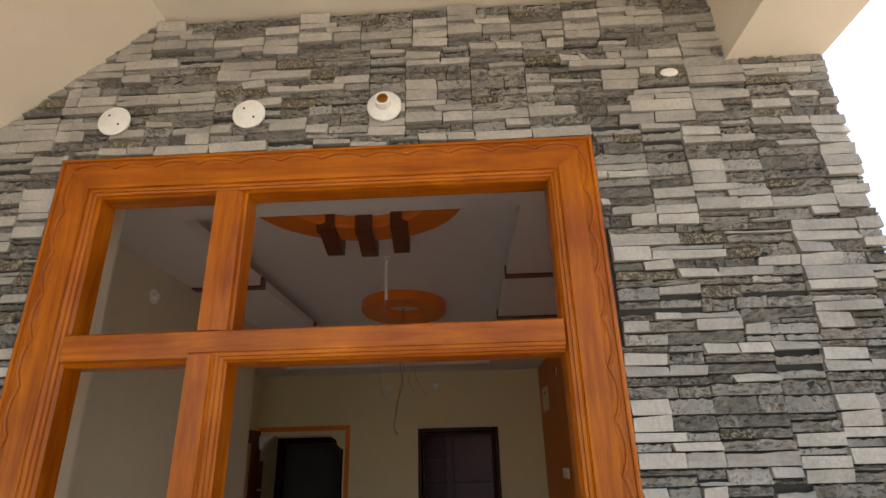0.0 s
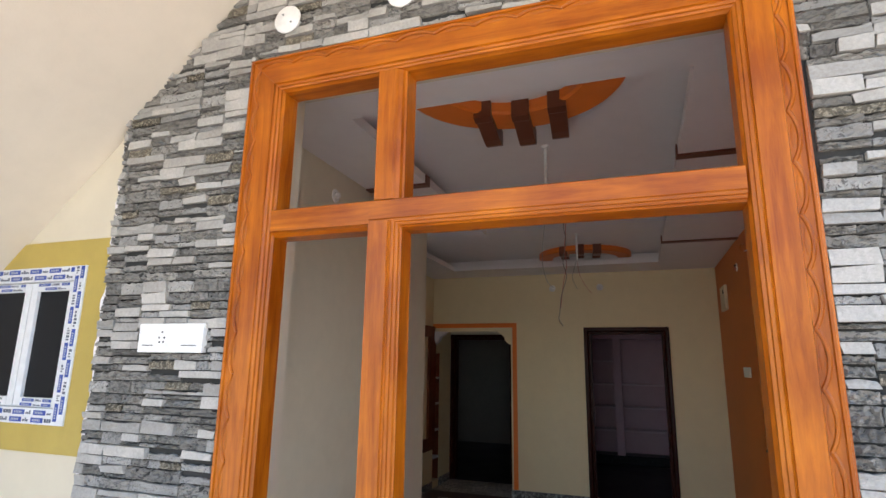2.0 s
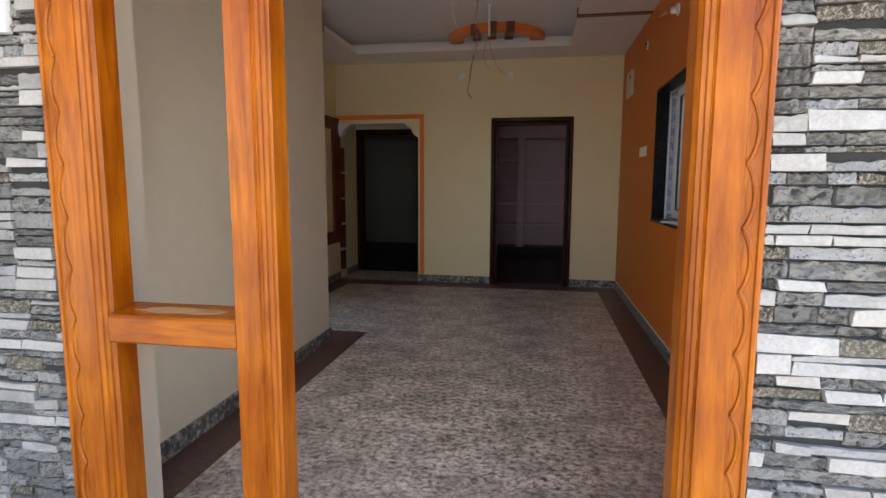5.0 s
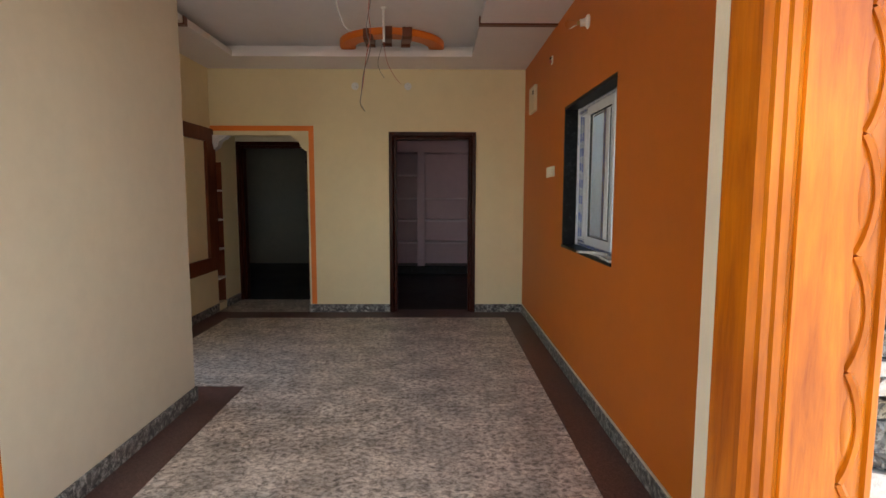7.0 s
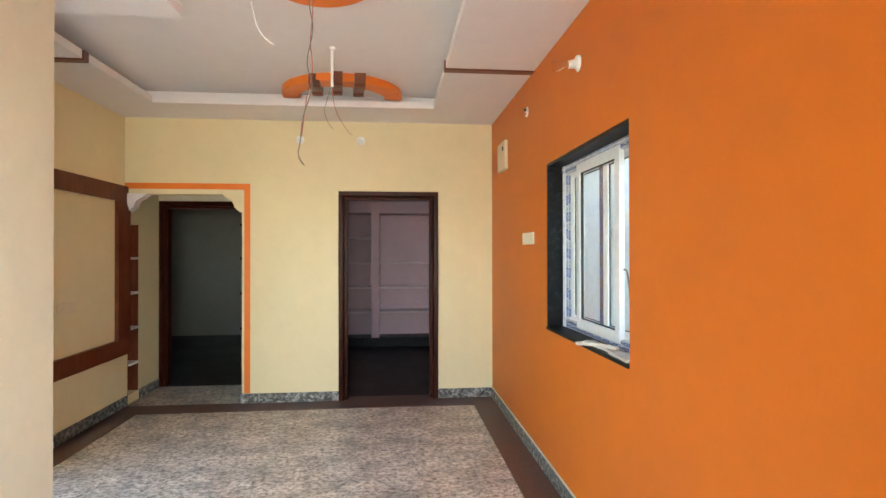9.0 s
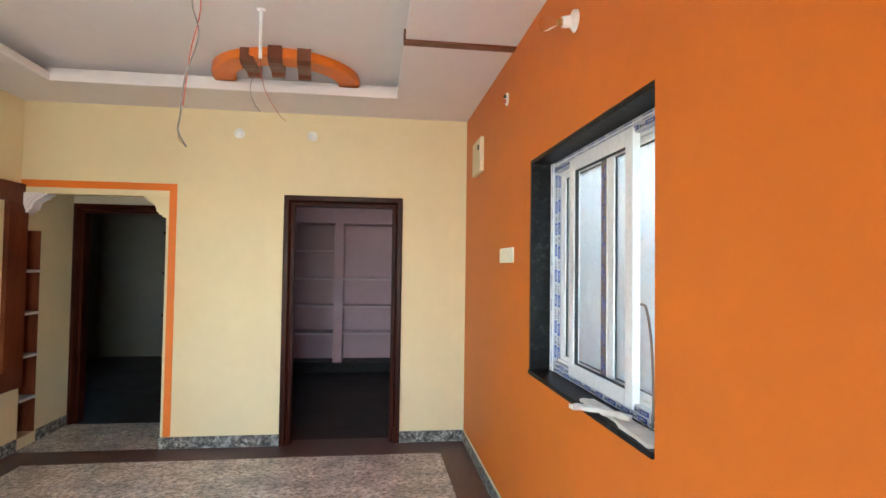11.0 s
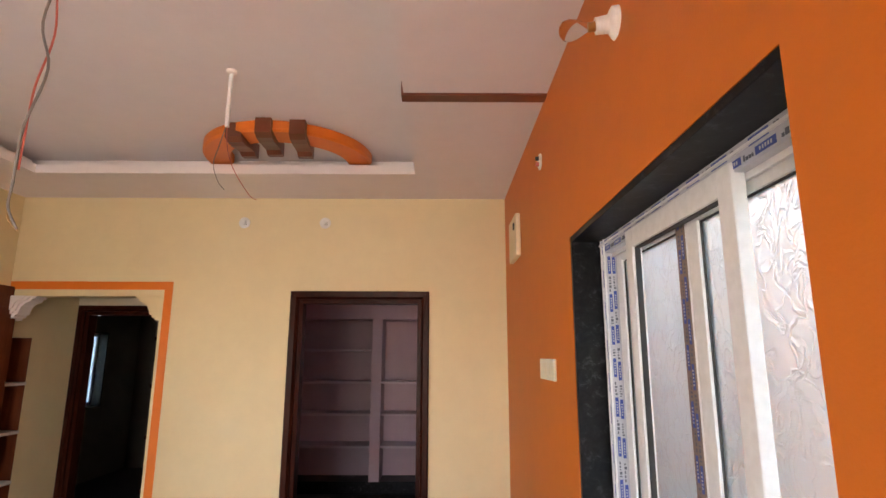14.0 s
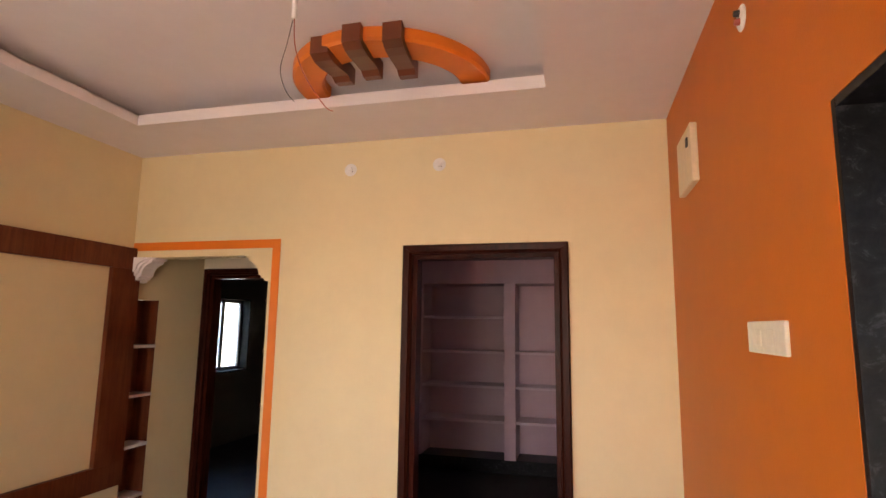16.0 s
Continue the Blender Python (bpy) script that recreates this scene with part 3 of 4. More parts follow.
def bracket(x_edge, s, name_label, size, mat, layers):
    """Ogee corner piece hanging under the arch, stepping in from the side."""
    pts = [(0, 2.0595), (0.27, 2.0595), (0.262, 2.045), (0.235, 2.043), (0.225, 2.025), (0.20, 2.018), (0.165, 2.005), (0.135, 1.985), (0.118, 1.955), (0.110, 1.93), (0.085, 1.925), (0.082, 1.91), (0.05, 1.905), (0.045, 1.89), (0.0, 1.885)]
    pts = [(a * size, z) for a, z in pts]
    ob = thing("arch_bracket", name_label, "bracket", "corner pieces of the arch", (x_edge, 6.9, 1.885))
    b = part("moulding", prism(bmesh.new(), [(x_edge + s * (a + 0.0005), z) for a, z in pts], "y", YB + 0.001, 6.955), mat, ob)
    set_in(b, ob)
    if not layers:
        return
    inner = [(a * 0.86, 2.0595 - (2.0595 - z) * 0.84) for a, z in pts]
    set_in(part("moulding", prism(bmesh.new(), [(x_edge + s * (a + 0.0005), z) for a, z in inner], "y", YB - 0.016, YB + 0.0005), CEIL, ob), ob)
    roll = [(a * 0.70, 2.0595 - (2.0595 - z) * 0.68) for a, z in pts]
    set_in(part("moulding", prism(bmesh.new(), [(x_edge + s * (a + 0.0005), z) for a, z in roll], "y", YB - 0.030, YB - 0.0165), CEIL, ob), ob)


bracket(-1.64, -1, "cream plaster ogee bracket at the arch corner", 0.68, CREAM, False)
bracket(XT, 1, "white plaster ogee bracket at the arch corner by the panel", 0.72, CEIL, True)


# ragged white cement line where the stone meets the plaster
def ragged(x, z0, z1, seed):
    r = random.Random(seed)
    bm = bmesh.new()
    rows = []
    n = int((z1 - z0) / 0.03)
    for i in range(n + 1):
        z = z0 + (z1 - z0) * i / n
        a, c, d = r.uniform(-0.008, 0.0), r.uniform(0.004, 0.014), r.uniform(0.010, 0.026)
        rows.append([bm.verts.new((x + a, 1.1815, z)), bm.verts.new((x + a * 0.6, 1.1815 - d, z)), bm.verts.new((x + c, 1.1815 - d * 0.9, z)), bm.verts.new((x + c, 1.1815, z))])
    for p, q in zip(rows, rows[1:]):
        for m in range(4):
            bm.faces.new((p[m], q[m], q[(m + 1) % 4], p[(m + 1) % 4]))
    bm.faces.new(rows[0])
    bm.faces.new(rows[-1][::-1])
    return bm


structure("trim", ragged(-1.858, -0.02, 2.46, 3), CEIL, "ragged white cement joint beside the stone veneer", "trim")


# ---- windows ----
def film_strip(parent, axis, face, a0, a1, b0, b1, level, depth):
    """Protective film with printed bars, on a strip from a0 to a1 (long way) and b0 to b1. face: the plane, which the camera sees from the side `depth` points away from."""
    rnd = random.Random(int((a0 * 13 + b0 * 7 + level * 3) * 1000) % 9973)
    bars, greys, marks = bmesh.new(), bmesh.new(), bmesh.new()
    sign = 1 if depth > 0 else -1

    def bit(target, a, w, lo, hi, lift):
        f0, f1 = sorted((face - sign * lift, face + depth))
        if axis == "z":
            (box(target, f0, f1, lo, hi, a, a + w) if level == 0 else box(target, lo, hi, f0, f1, a, a + w))
        else:
            (box(target, f0, f1, a, a + w, lo, hi) if level == 0 else box(target, a, a + w, f0, f1, lo, hi))

    for r0, r1 in ((0.12, 0.42), (0.58, 0.88)):
        lo, hi = b0 + (b1 - b0) * r0, b0 + (b1 - b0) * r1
        tall = hi - lo
        a = a0 + 0.003 + 0.05 * rnd.random()
        while a < a1 - 0.02:
            w = min(0.062, a1 - 0.003 - a)
            bit(bars, a, w, lo, hi, 0.0)
            k = a + 0.010
            while k < a + w - 0.012:
                bit(marks, k, 0.0045, lo + 0.27 * tall, hi - 0.27 * tall, 0.0004)
                k += 0.0085
            a += w + 0.008
            for _ in range(rnd.choice((3, 4, 5))):
                if a < a1 - 0.012:
                    v = rnd.choice((0.004, 0.006, 0.009))
                    bit(greys, a, v, lo + 0.12 * tall, hi - rnd.choice((0.12, 0.45)) * tall, 0.0)
                    a += v + 0.004
            a += rnd.choice((0.006, 0.012))
    part("film_print", bars, TAPE_BLUE, parent)
    part("film_print", greys, GREY_PRINT, parent)
    part("film_print", marks, TAPE, parent)


win = thing("window_1", "white uPVC sliding window with frosted panes, film still on frame", "window", kind="structure", base=(0.95, 4.26, 0.975))
Y0, Y1, Z0, Z1 = 3.63, 4.885, 0.975, 2.072


def wpart(name, bm, mat, parent=None, label=""):
    ob = part(name, bm, mat, parent or win, label)
    if parent is None:
        ob.matrix_parent_inverse = Matrix.Translation(win.location).inverted()
    return ob


wpart("stone_lining", blocks((0.862, 0.975, Y1 - 0.02, Y1, Z0, Z1), bevel=0.002), BLACKSTONE, None, "black granite reveal")
wpart("stone_lining", blocks((0.862, 0.975, Y0 + 0.001, Y1 - 0.02, Z1 - 0.02, Z1), bevel=0.002), BLACKSTONE, None, "black granite head")
wpart("window_sill", blocks((0.850, 0.975, Y0 + 0.001, Y1 - 0.02, Z0, Z0 + 0.02), bevel=0.002), BLACKSTONE, None, "dusty black granite sill")
FW0, FW1 = 0.967, 1.06
fy0, fy1, fz0, fz1 = Y0 + 0.001, Y1 - 0.02, Z0 + 0.02, Z1 - 0.02
fw = 0.052
frame_ob = wpart("window_frame", blocks((FW0, FW1, fy0, fy0 + fw, fz0, fz1), (FW0, FW1, fy1 - fw, fy1, fz0, fz1), (FW0, FW1, fy0 + fw, fy1 - fw, fz1 - fw, fz1), (FW0, FW1, fy0 + fw, fy1 - fw, fz0, fz0 + fw), bevel=0.003), TAPE, None, "white frame under milky printed film")
wpart("frame_rib", blocks((FW0 - 0.006, FW0, fy1 - 0.020, fy1 - 0.014, fz0, fz1), (FW0 - 0.006, FW0, fy1 - fw, fy1 - fw + 0.006, fz0, fz1)), UPVC)
wpart("frame_rib", blocks((FW0 - 0.006, FW0, fy0, fy1, fz1 - 0.020, fz1 - 0.014)), UPVC)
wpart("track", blocks((0.9905, 0.998, fy0 + fw, fy1 - fw, fz0 + fw, fz0 + fw + 0.014), (0.9905, 0.998, fy0 + fw, fy1 - fw, fz1 - fw - 0.014, fz1 - fw)), UPVC)
holder = thing("film", "", "")
for a0, a1, b0, b1, ax in ((fz0, fz1, fy1 - fw, fy1, "z"), (fz0, fz1, fy0, fy0 + fw, "z"), (fy0 + fw, fy1 - fw, fz1 - fw, fz1, "y"), (fy0 + fw, fy1 - fw, fz0, fz0 + fw, "y")):
    film_strip(holder, ax, FW0 - 0.0015, a0, a1, b0, b1, 0, 0.0025)
film_strip(holder, "z", fy1 - fw - 0.0015, fz0 + fw, fz1 - fw, FW0 + 0.002, FW0 + 0.036, 1, 0.0025)
for o in list(holder.children):
    o.parent = win
    o.matrix_parent_inverse = Matrix.Translation(win.location).inverted()
bpy.data.objects.remove(holder)


def sash(y0, y1, x0, x1, label, taped=False, glazed=True):
    z0, z1, w = fz0 + 0.030, fz1 - 0.030, 0.058
    s = wpart("sash", blocks((x0, x1, y0, y0 + w, z0, z1), (x0, x1, y1 - w, y1, z0, z1), (x0, x1, y0 + w, y1 - w, z1 - w, z1), (x0, x1, y0 + w, y1 - w, z0, z0 + w), bevel=0.004), UPVC, None, label)
    xm = (x0 + x1) / 2
    g = 0.0035
    part("gasket", blocks((xm - 0.008, xm + 0.008, y0 + w, y0 + w + g, z0 + w, z1 - w), (xm - 0.008, xm + 0.008, y1 - w - g, y1 - w, z0 + w, z1 - w), (xm - 0.008, xm + 0.008, y0 + w, y1 - w, z0 + w, z0 + w + g), (xm - 0.008, xm + 0.008, y0 + w, y1 - w, z1 - w - g, z1 - w)), GASKET, s)
    if not glazed:
        return s
    p = part("pane", blocks((xm - 0.0025, xm + 0.0025, y0 + w, y1 - w, z0 + w, z1 - w)), FROSTED, s, "leaf-patterned frosted glass")
    p.visible_shadow = False
    if taped:
        part("packing_tape", blocks((x0 - 0.001, x0 + 0.002, y0 + 0.004, y0 + w - 0.004, z0 + 0.01, z1 - 0.01)), BROWN_TAPE, s, "brown packing tape")
        film_strip(s, "z", x0 - 0.0015, z0 + 0.02, z1 - 0.02, y0 + 0.008, y0 + w - 0.008, 0, 0.0025)
    return s


sash(4.268, 4.81, 1.003, 1.033, "white rear sash", True)
sash(3.961, 4.582, 0.959, 0.989, "white front sliding sash frame, no glass yet", False, False)
sash(3.70, 4.264, 1.003, 1.033, "white rear sash")

low = thing("window_2", "white uPVC porch window in printed film with gold surround", "window", kind="structure")
part("surround", solid(bmesh.new(), "y", 1.174, 1.1815, [-2.70, -2.57, -1.972, -1.852], [1.29, 1.385, 1.96, 2.06], [LOW_WINDOW]), GOLD, low, "mustard gold painted plaster band")
wx0, wx1, wz0, wz1, w2 = *LOW_WINDOW, 0.056
part("window_frame", blocks((wx0, wx0 + w2, 1.167, 1.24, wz0, wz1), (wx1 - w2, wx1, 1.167, 1.24, wz0, wz1), (wx0 + w2, wx1 - w2, 1.167, 1.24, wz1 - w2, wz1), (wx0 + w2, wx1 - w2, 1.167, 1.24, wz0, wz0 + w2), bevel=0.003), UPVC, low)
for a0, a1, b0, b1, ax in ((wz0, wz1, wx0, wx0 + w2, "z"), (wz0, wz1, wx1 - w2, wx1, "z"), (wx0 + w2, wx1 - w2, wz1 - w2, wz1, "x"), (wx0 + w2, wx1 - w2, wz0, wz0 + w2, "x")):
    film_strip(low, ax, 1.1655, a0, a1, b0, b1, 1, 0.0025)
for sx0, sx1 in ((wx0 + w2 + 0.001, -2.273), (-2.269, wx1 - w2 - 0.001)):
    za, zb, w3 = wz0 + w2 + 0.001, wz1 - w2 - 0.001, 0.034
    s = part("sash", blocks((sx0, sx0 + w3, 1.182, 1.212, za, zb), (sx1 - w3, sx1, 1.182, 1.212, za, zb), (sx0 + w3, sx1 - w3, 1.182, 1.212, zb - w3, zb), (sx0 + w3, sx1 - w3, 1.182, 1.212, za, za + w3), bevel=0.003), UPVC, low)
    part("pane", blocks((sx0 + w3, sx1 - w3, 1.195, 1.2, za + w3, zb - w3)), DARKGLASS, s, "dark glass")
    film_strip(s, "x", 1.1805, sx0 + w3, sx1 - w3, za, za + w3, 1, 0.0025)
    film_strip(s, "x", 1.1805, sx0 + w3, sx1 - w3, zb - w3, zb, 1, 0.0025)

bed_win = thing("window_3", "small bedroom window with white frame and black stone reveal", "window", kind="structure")
b0, b1, c0, c1 = 9.75, 10.62, 0.95, 1.95
part("stone_lining", blocks((-4.42, -4.292, b0, b0 + 0.02, c0, c1), (-4.42, -4.292, b1 - 0.02, b1, c0, c1), (-4.42, -4.292, b0 + 0.02, b1 - 0.02, c1 - 0.02, c1), (-4.42, -4.28, b0 + 0.02, b1 - 0.02, c0, c0 + 0.02)), BLACKSTONE, bed_win)
part("window_frame", blocks((-4.46, -4.42, b0, b0 + 0.06, c0, c1), (-4.46, -4.42, b1 - 0.06, b1, c0, c1), (-4.46, -4.42, b0 + 0.06, b1 - 0.06, c1 - 0.06, c1), (-4.46, -4.42, b0 + 0.06, b1 - 0.06, c0, c0 + 0.06), (-4.455, -4.425, 10.155, 10.215, c0 + 0.06, c1 - 0.06)), UPVC, bed_win)
p = part("pane", blocks((-4.442, -4.438, b0 + 0.06, b1 - 0.06, c0 + 0.06, c1 - 0.06)), FROSTED_DIM, bed_win)

# ---- television bay and passage shelves ----
bay = thing("tv_panel_frame", "reddish-brown laminate frame round a plain cream wall bay", "wall panel", base=(XT, 5.9, 0.5))
for b in ((XT, XT + 0.035, 4.9, 6.885, 1.975, 2.125), (XT, XT + 0.035, 4.9, 6.885, 0.51, 0.665), (XT, XT + 0.035, 6.65, 6.885, 0.665, 1.975), (XT, XT + 0.035, 4.9, 5.05, 0.665, 1.975)):
    set_in(part("panel_board", blocks(b, bevel=0.002), PANELWOOD, bay), bay)
plate = thing("wall_plate", "pale plastic socket cover in the television bay", "switch plate", base=(XT, 5.91, 1.05))
set_in(part("cover", blocks((XT, XT + 0.008, 5.80, 6.02, 1.0, 1.1), bevel=0.003), CREAM_PLASTIC, plate), plate)

niche = thing("niche_shelves", "narrow wall niche with brown back and white stone shelves", "shelf", base=(XT, 7.01, 0.1))
set_in(part("back", blocks((XT - 0.148, XT - 0.142, 6.902, 7.118, 0.092, 1.768)), PANELWOOD, niche), niche)
for b in ((XT - 0.142, XT + 0.001, 6.9005, 6.904, 0.092, 1.768), (XT - 0.142, XT + 0.001, 7.116, 7.1195, 0.092, 1.768)):
    set_in(part("side", blocks(b), PANELWOOD, niche), niche)
for z in (0.385, 0.735, 1.083, 1.43):
    set_in(part("shelf", blocks((XT - 0.142, XT + 0.014, 6.9045, 7.1155, z - 0.011, z + 0.011), bevel=0.003), TILE_WHITE, niche), niche)
side = thing("edge_shelves", "small dark stone shelf ends on the arch jamb", "shelf", base=(-1.64, 6.9, 0.38))
for z in (0.385, 0.735, 1.083, 1.43, 1.76):
    set_in(part("shelf", blocks((-1.664, -1.640, 6.86, 6.94, z - 0.012, z + 0.012), bevel=0.003), DARKWOOD, side), side)

# ---- store room shelves ----
unit = thing("built_in_shelves", "lavender built-in masonry shelves, empty", "shelf", base=(0, 9.95, 0))
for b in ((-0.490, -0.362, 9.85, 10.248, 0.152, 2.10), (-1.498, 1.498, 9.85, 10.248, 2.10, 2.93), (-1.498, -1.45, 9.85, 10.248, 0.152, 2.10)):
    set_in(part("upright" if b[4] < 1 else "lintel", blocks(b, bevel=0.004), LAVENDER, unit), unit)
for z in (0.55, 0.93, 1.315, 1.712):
    set_in(part("shelf", blocks((-1.449, -0.491, 9.86, 10.248, z - 0.014, z + 0.014), bevel=0.003), LAVENDER_LIT, unit), unit)
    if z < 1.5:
        set_in(part("shelf", blocks((-0.361, 1.498, 9.86, 10.248, z - 0.014, z + 0.014), bevel=0.003), LAVENDER_LIT, unit), unit)
set_in(part("plinth", blocks((-1.498, 1.498, 9.88, 10.248, 0.004, 0.150), bevel=0.004), BLACKSTONE, unit, "black stone plinth"), unit)

# ---- ceiling ornaments ----
def arc_band(cx, cy, a, b, ai, bi, z0, z1, t0, t1, steps=40):
    bm = bmesh.new()
    closed = abs(t1 - t0) > 359
    cols = []
    for k in range(steps + (0 if closed else 1)):
        t = radians(t0 + (t1 - t0) * k / steps)
        c, s = math.cos(t), math.sin(t)
        o, i = (cx + a * c, cy + b * s), (cx + ai * c, cy + bi * s)
        e = 0.012
        o2, i2 = (cx + (a - e) * c, cy + (b - e) * s), (cx + (ai + e) * c, cy + (bi + e) * s)
        cols.append([bm.verts.new((*o, z1)), bm.verts.new((*o, z0 + e)), bm.verts.new((*o2, z0)), bm.verts.new((*i2, z0)), bm.verts.new((*i, z0 + e)), bm.verts.new((*i, z1))])
    n = len(cols)
    for k in range(n if closed else n - 1):
        p, q = cols[k], cols[(k + 1) % n]
        for m in range(6):
            bm.faces.new((p[m], q[m], q[(m + 1) % 6], p[(m + 1) % 6]))
    if not closed:
        bm.faces.new(cols[0])
        bm.faces.new(cols[-1][::-1])
    return bm


def bar(parent, x, y_edge, s, length, slant=0.0):
    prof = [(0, TRAY - 0.0005), (0, TRAY - 0.085), (0.05, TRAY - 0.100), (0.12, TRAY - 0.098), (length * 0.55, TRAY - 0.086), (length - 0.09, TRAY - 0.078), (length - 0.055, TRAY - 0.094), (length, TRAY - 0.088), (length, TRAY - 0.0005)]
    bm = prism(bmesh.new(), [(y_edge + s * a, z) for a, z in prof], "x", x - 0.045, x + 0.045)
    for v in bm.verts:
        v.co.x += slant * abs(v.co.y - y_edge) / length
    return set_in(part("bar", bm, BROWN, parent), parent)


far_orn = thing("ceiling_ornament", "orange half-ring plaster ornament with three brown bars on ceiling", "ceiling ornament", "half rings", (-0.54, 6.2, TRAY))
set_in(part("half_ring", arc_band(-0.61, 6.33, 0.535, 0.545, 0.375, 0.36, TRAY - 0.062, TRAY - 0.0005, 180, 360), TRIM_ORANGE, far_orn, smooth=True), far_orn)
for x, y, length, slant in ((-0.798, 5.815, 0.345, -0.012), (-0.608, 5.75, 0.38, -0.035), (-0.424, 5.775, 0.385, -0.04)):
    bar(far_orn, x, y, 1, length, slant)
near_orn = thing("ceiling_ornament", "orange half-ring plaster ornament with three brown bars on ceiling", "ceiling ornament", "half rings", (-0.54, 1.9, TRAY))
set_in(part("half_ring", arc_band(-0.55, 1.98, 0.525, 0.50, 0.33, 0.30, TRAY - 0.062, TRAY - 0.0005, -8, 188), TRIM_ORANGE, near_orn, smooth=True), near_orn)
for x, y in ((-0.775, 2.62), (-0.587, 2.66), (-0.398, 2.62)):
    bar(near_orn, x, y, -1, 0.40, 0.03)
ring = thing("ceiling_ring", "orange plaster ring on the tray ceiling", "ceiling ornament", base=(-0.55, 4.07, TRAY))
set_in(part("ring", arc_band(-0.55, 4.035, 0.345, 0.43, 0.165, 0.20, TRAY - 0.075, TRAY - 0.0005, 0, 360, 56), TRIM_ORANGE, ring, smooth=True), ring)


def strip(x0, x1, y, x_edge):
    """Brown strip let into the lowered ceiling, with a short leg at the tray's edge."""
    ob = thing("ceiling_strip", "brown painted strip on the white ceiling border", "ceiling strip", "strips across the ceiling border", ((x0 + x1) / 2, y, SOFFIT))
    s = 1 if x_edge == x1 else -1
    a, b = sorted((x0 + (0 if s > 0 else -0.004), x1 + (0.004 if s > 0 else 0)))
    set_in(part("board", blocks((a, b, y - 0.034, y + 0.034, SOFFIT - 0.012, SOFFIT - 0.0005), bevel=0.002), BROWN, ob), ob)
    e0, e1 = (x_edge + 0.0005, x_edge + 0.010) if s > 0 else (x_edge - 0.010, x_edge - 0.0005)
    set_in(part("leg", blocks((e0, e1, y - 0.034, y + 0.034, SOFFIT - 0.012, SOFFIT + LIP), bevel=0.002), BROWN, ob), ob)


for y in (2.92, 4.0, 5.21):
    strip(0.215, XR - 0.001, y, 0.215)
for y in (2.96, 4.19):
    strip(XL + 0.001, -1.335, y, -1.335)
strip(XT + 0.001, -2.25, 5.24, -2.25)


def rod(x, y, z_end, wires):
    ob = thing("fan_hook_pipe", "thin white conduit pipe hanging from ceiling with loose wires", "pipe", "hanging pipes", (x, y, TRAY))
    set_in(part("rose", lathe(bmesh.new(), [(0.0, 0.0), (0.024, 0.0), (0.022, -0.012), (0.010, -0.02)], Matrix.Translation((x, y, TRAY - 0.0005))), WHITE_PLASTIC, ob, smooth=True), ob)
    set_in(part("pipe", lathe(bmesh.new(), [(0.010, TRAY - 0.015), (0.010, z_end), (0.007, z_end)], Matrix.Translation((x, y, 0)), 12), WHITE_PLASTIC, ob, smooth=True), ob)
    for pts, m in wires:
        set_in(part("wire", tube(bmesh.new(), [(x, y, z_end + 0.02)] + [(x + a, y + b, z_end + c) for a, b, c in pts], 0.002), m, ob, smooth=True), ob)


rod(-0.592, 5.25, 2.665, [([(-0.035, 0.02, -0.08), (-0.055, 0.02, -0.17), (-0.03, 0.02, -0.25), (0.0, 0.03, -0.29)], WIRE_GREY), ([(0.01, 0.0, -0.1), (0.04, 0.02, -0.2), (0.11, 0.04, -0.31), (0.14, 0.05, -0.33)], WIRE_RED)])
rod(-0.53, 2.90, 2.665, [([(-0.015, 0.0, -0.2), (-0.035, 0.0, -0.42), (-0.01, 0.0, -0.56), (0.03, 0.01, -0.60)], WIRE_WHITE)])

flex = thing("hanging_wires", "loose twisted wires hanging from the ceiling ring", "wire", base=(-0.575, 4.15, TRAY))
set_in(part("wire", tube(bmesh.new(), [(-0.575, 4.15, TRAY), (-0.585, 4.15, 2.75), (-0.57, 4.15, 2.62), (-0.598, 4.15, 2.45), (-0.575, 4.16, 2.33), (-0.62, 4.17, 2.18), (-0.64, 4.19, 2.05), (-0.65, 4.2, 1.99), (-0.62, 4.2, 1.935)], 0.0032), WIRE_GREY, flex, smooth=True), flex)
set_in(part("wire", tube(bmesh.new(), [(-0.57, 4.155, TRAY), (-0.57, 4.155, 2.72), (-0.583, 4.16, 2.56), (-0.572, 4.16, 2.42), (-0.60, 4.16, 2.28), (-0.622, 4.18, 2.15), (-0.632, 4.19, 2.08)], 0.0027), WIRE_RED, flex, smooth=True), flex)
set_in(part("wire_end", tube(bmesh.new(), [(-0.648, 4.2, 1.985), (-0.645, 4.2, 1.96), (-0.618, 4.2, 1.933)], 0.002), BRASS, flex, smooth=True), flex)


# ---- wall fittings ----
def facing(place, normal):
    """Pose whose local z points out of the wall."""
    return Matrix.Translation(place) @ Vector(normal).to_track_quat("Z", "Y").to_matrix().to_4x4()


def cover_disc(place, normal, r, label, holes=True, group="round wall covers"):
    ob = thing("junction_cover", label, "junction cover", group, place)
    m = facing(place, normal)
    set_in(part("plate", lathe(bmesh.new(), [(0.0, 0.0), (r, 0.0), (r, 0.004), (r - 0.004, 0.007), (0.0, 0.0085)], m, 32), WHITE_PLASTIC, ob, smooth=True), ob)
    set_in(part("box", lathe(bmesh.new(), [(0.0, -0.03), (r * 0.8, -0.03), (r * 0.8, -0.0005), (0.0, -0.0005)], m, 24), WHITE_PLASTIC, ob), ob)
    if holes:
        for dx, dy in ((0.35, -0.3), (-0.3, 0.35)):
            set_in(part("screw", lathe(bmesh.new(), [(0.0, 0.006), (0.004, 0.006), (0.003, 0.0095), (0.0, 0.0098)], m @ Matrix.Translation((dx * r, dy * r, 0)), 10), BLACK, ob), ob)
    return ob


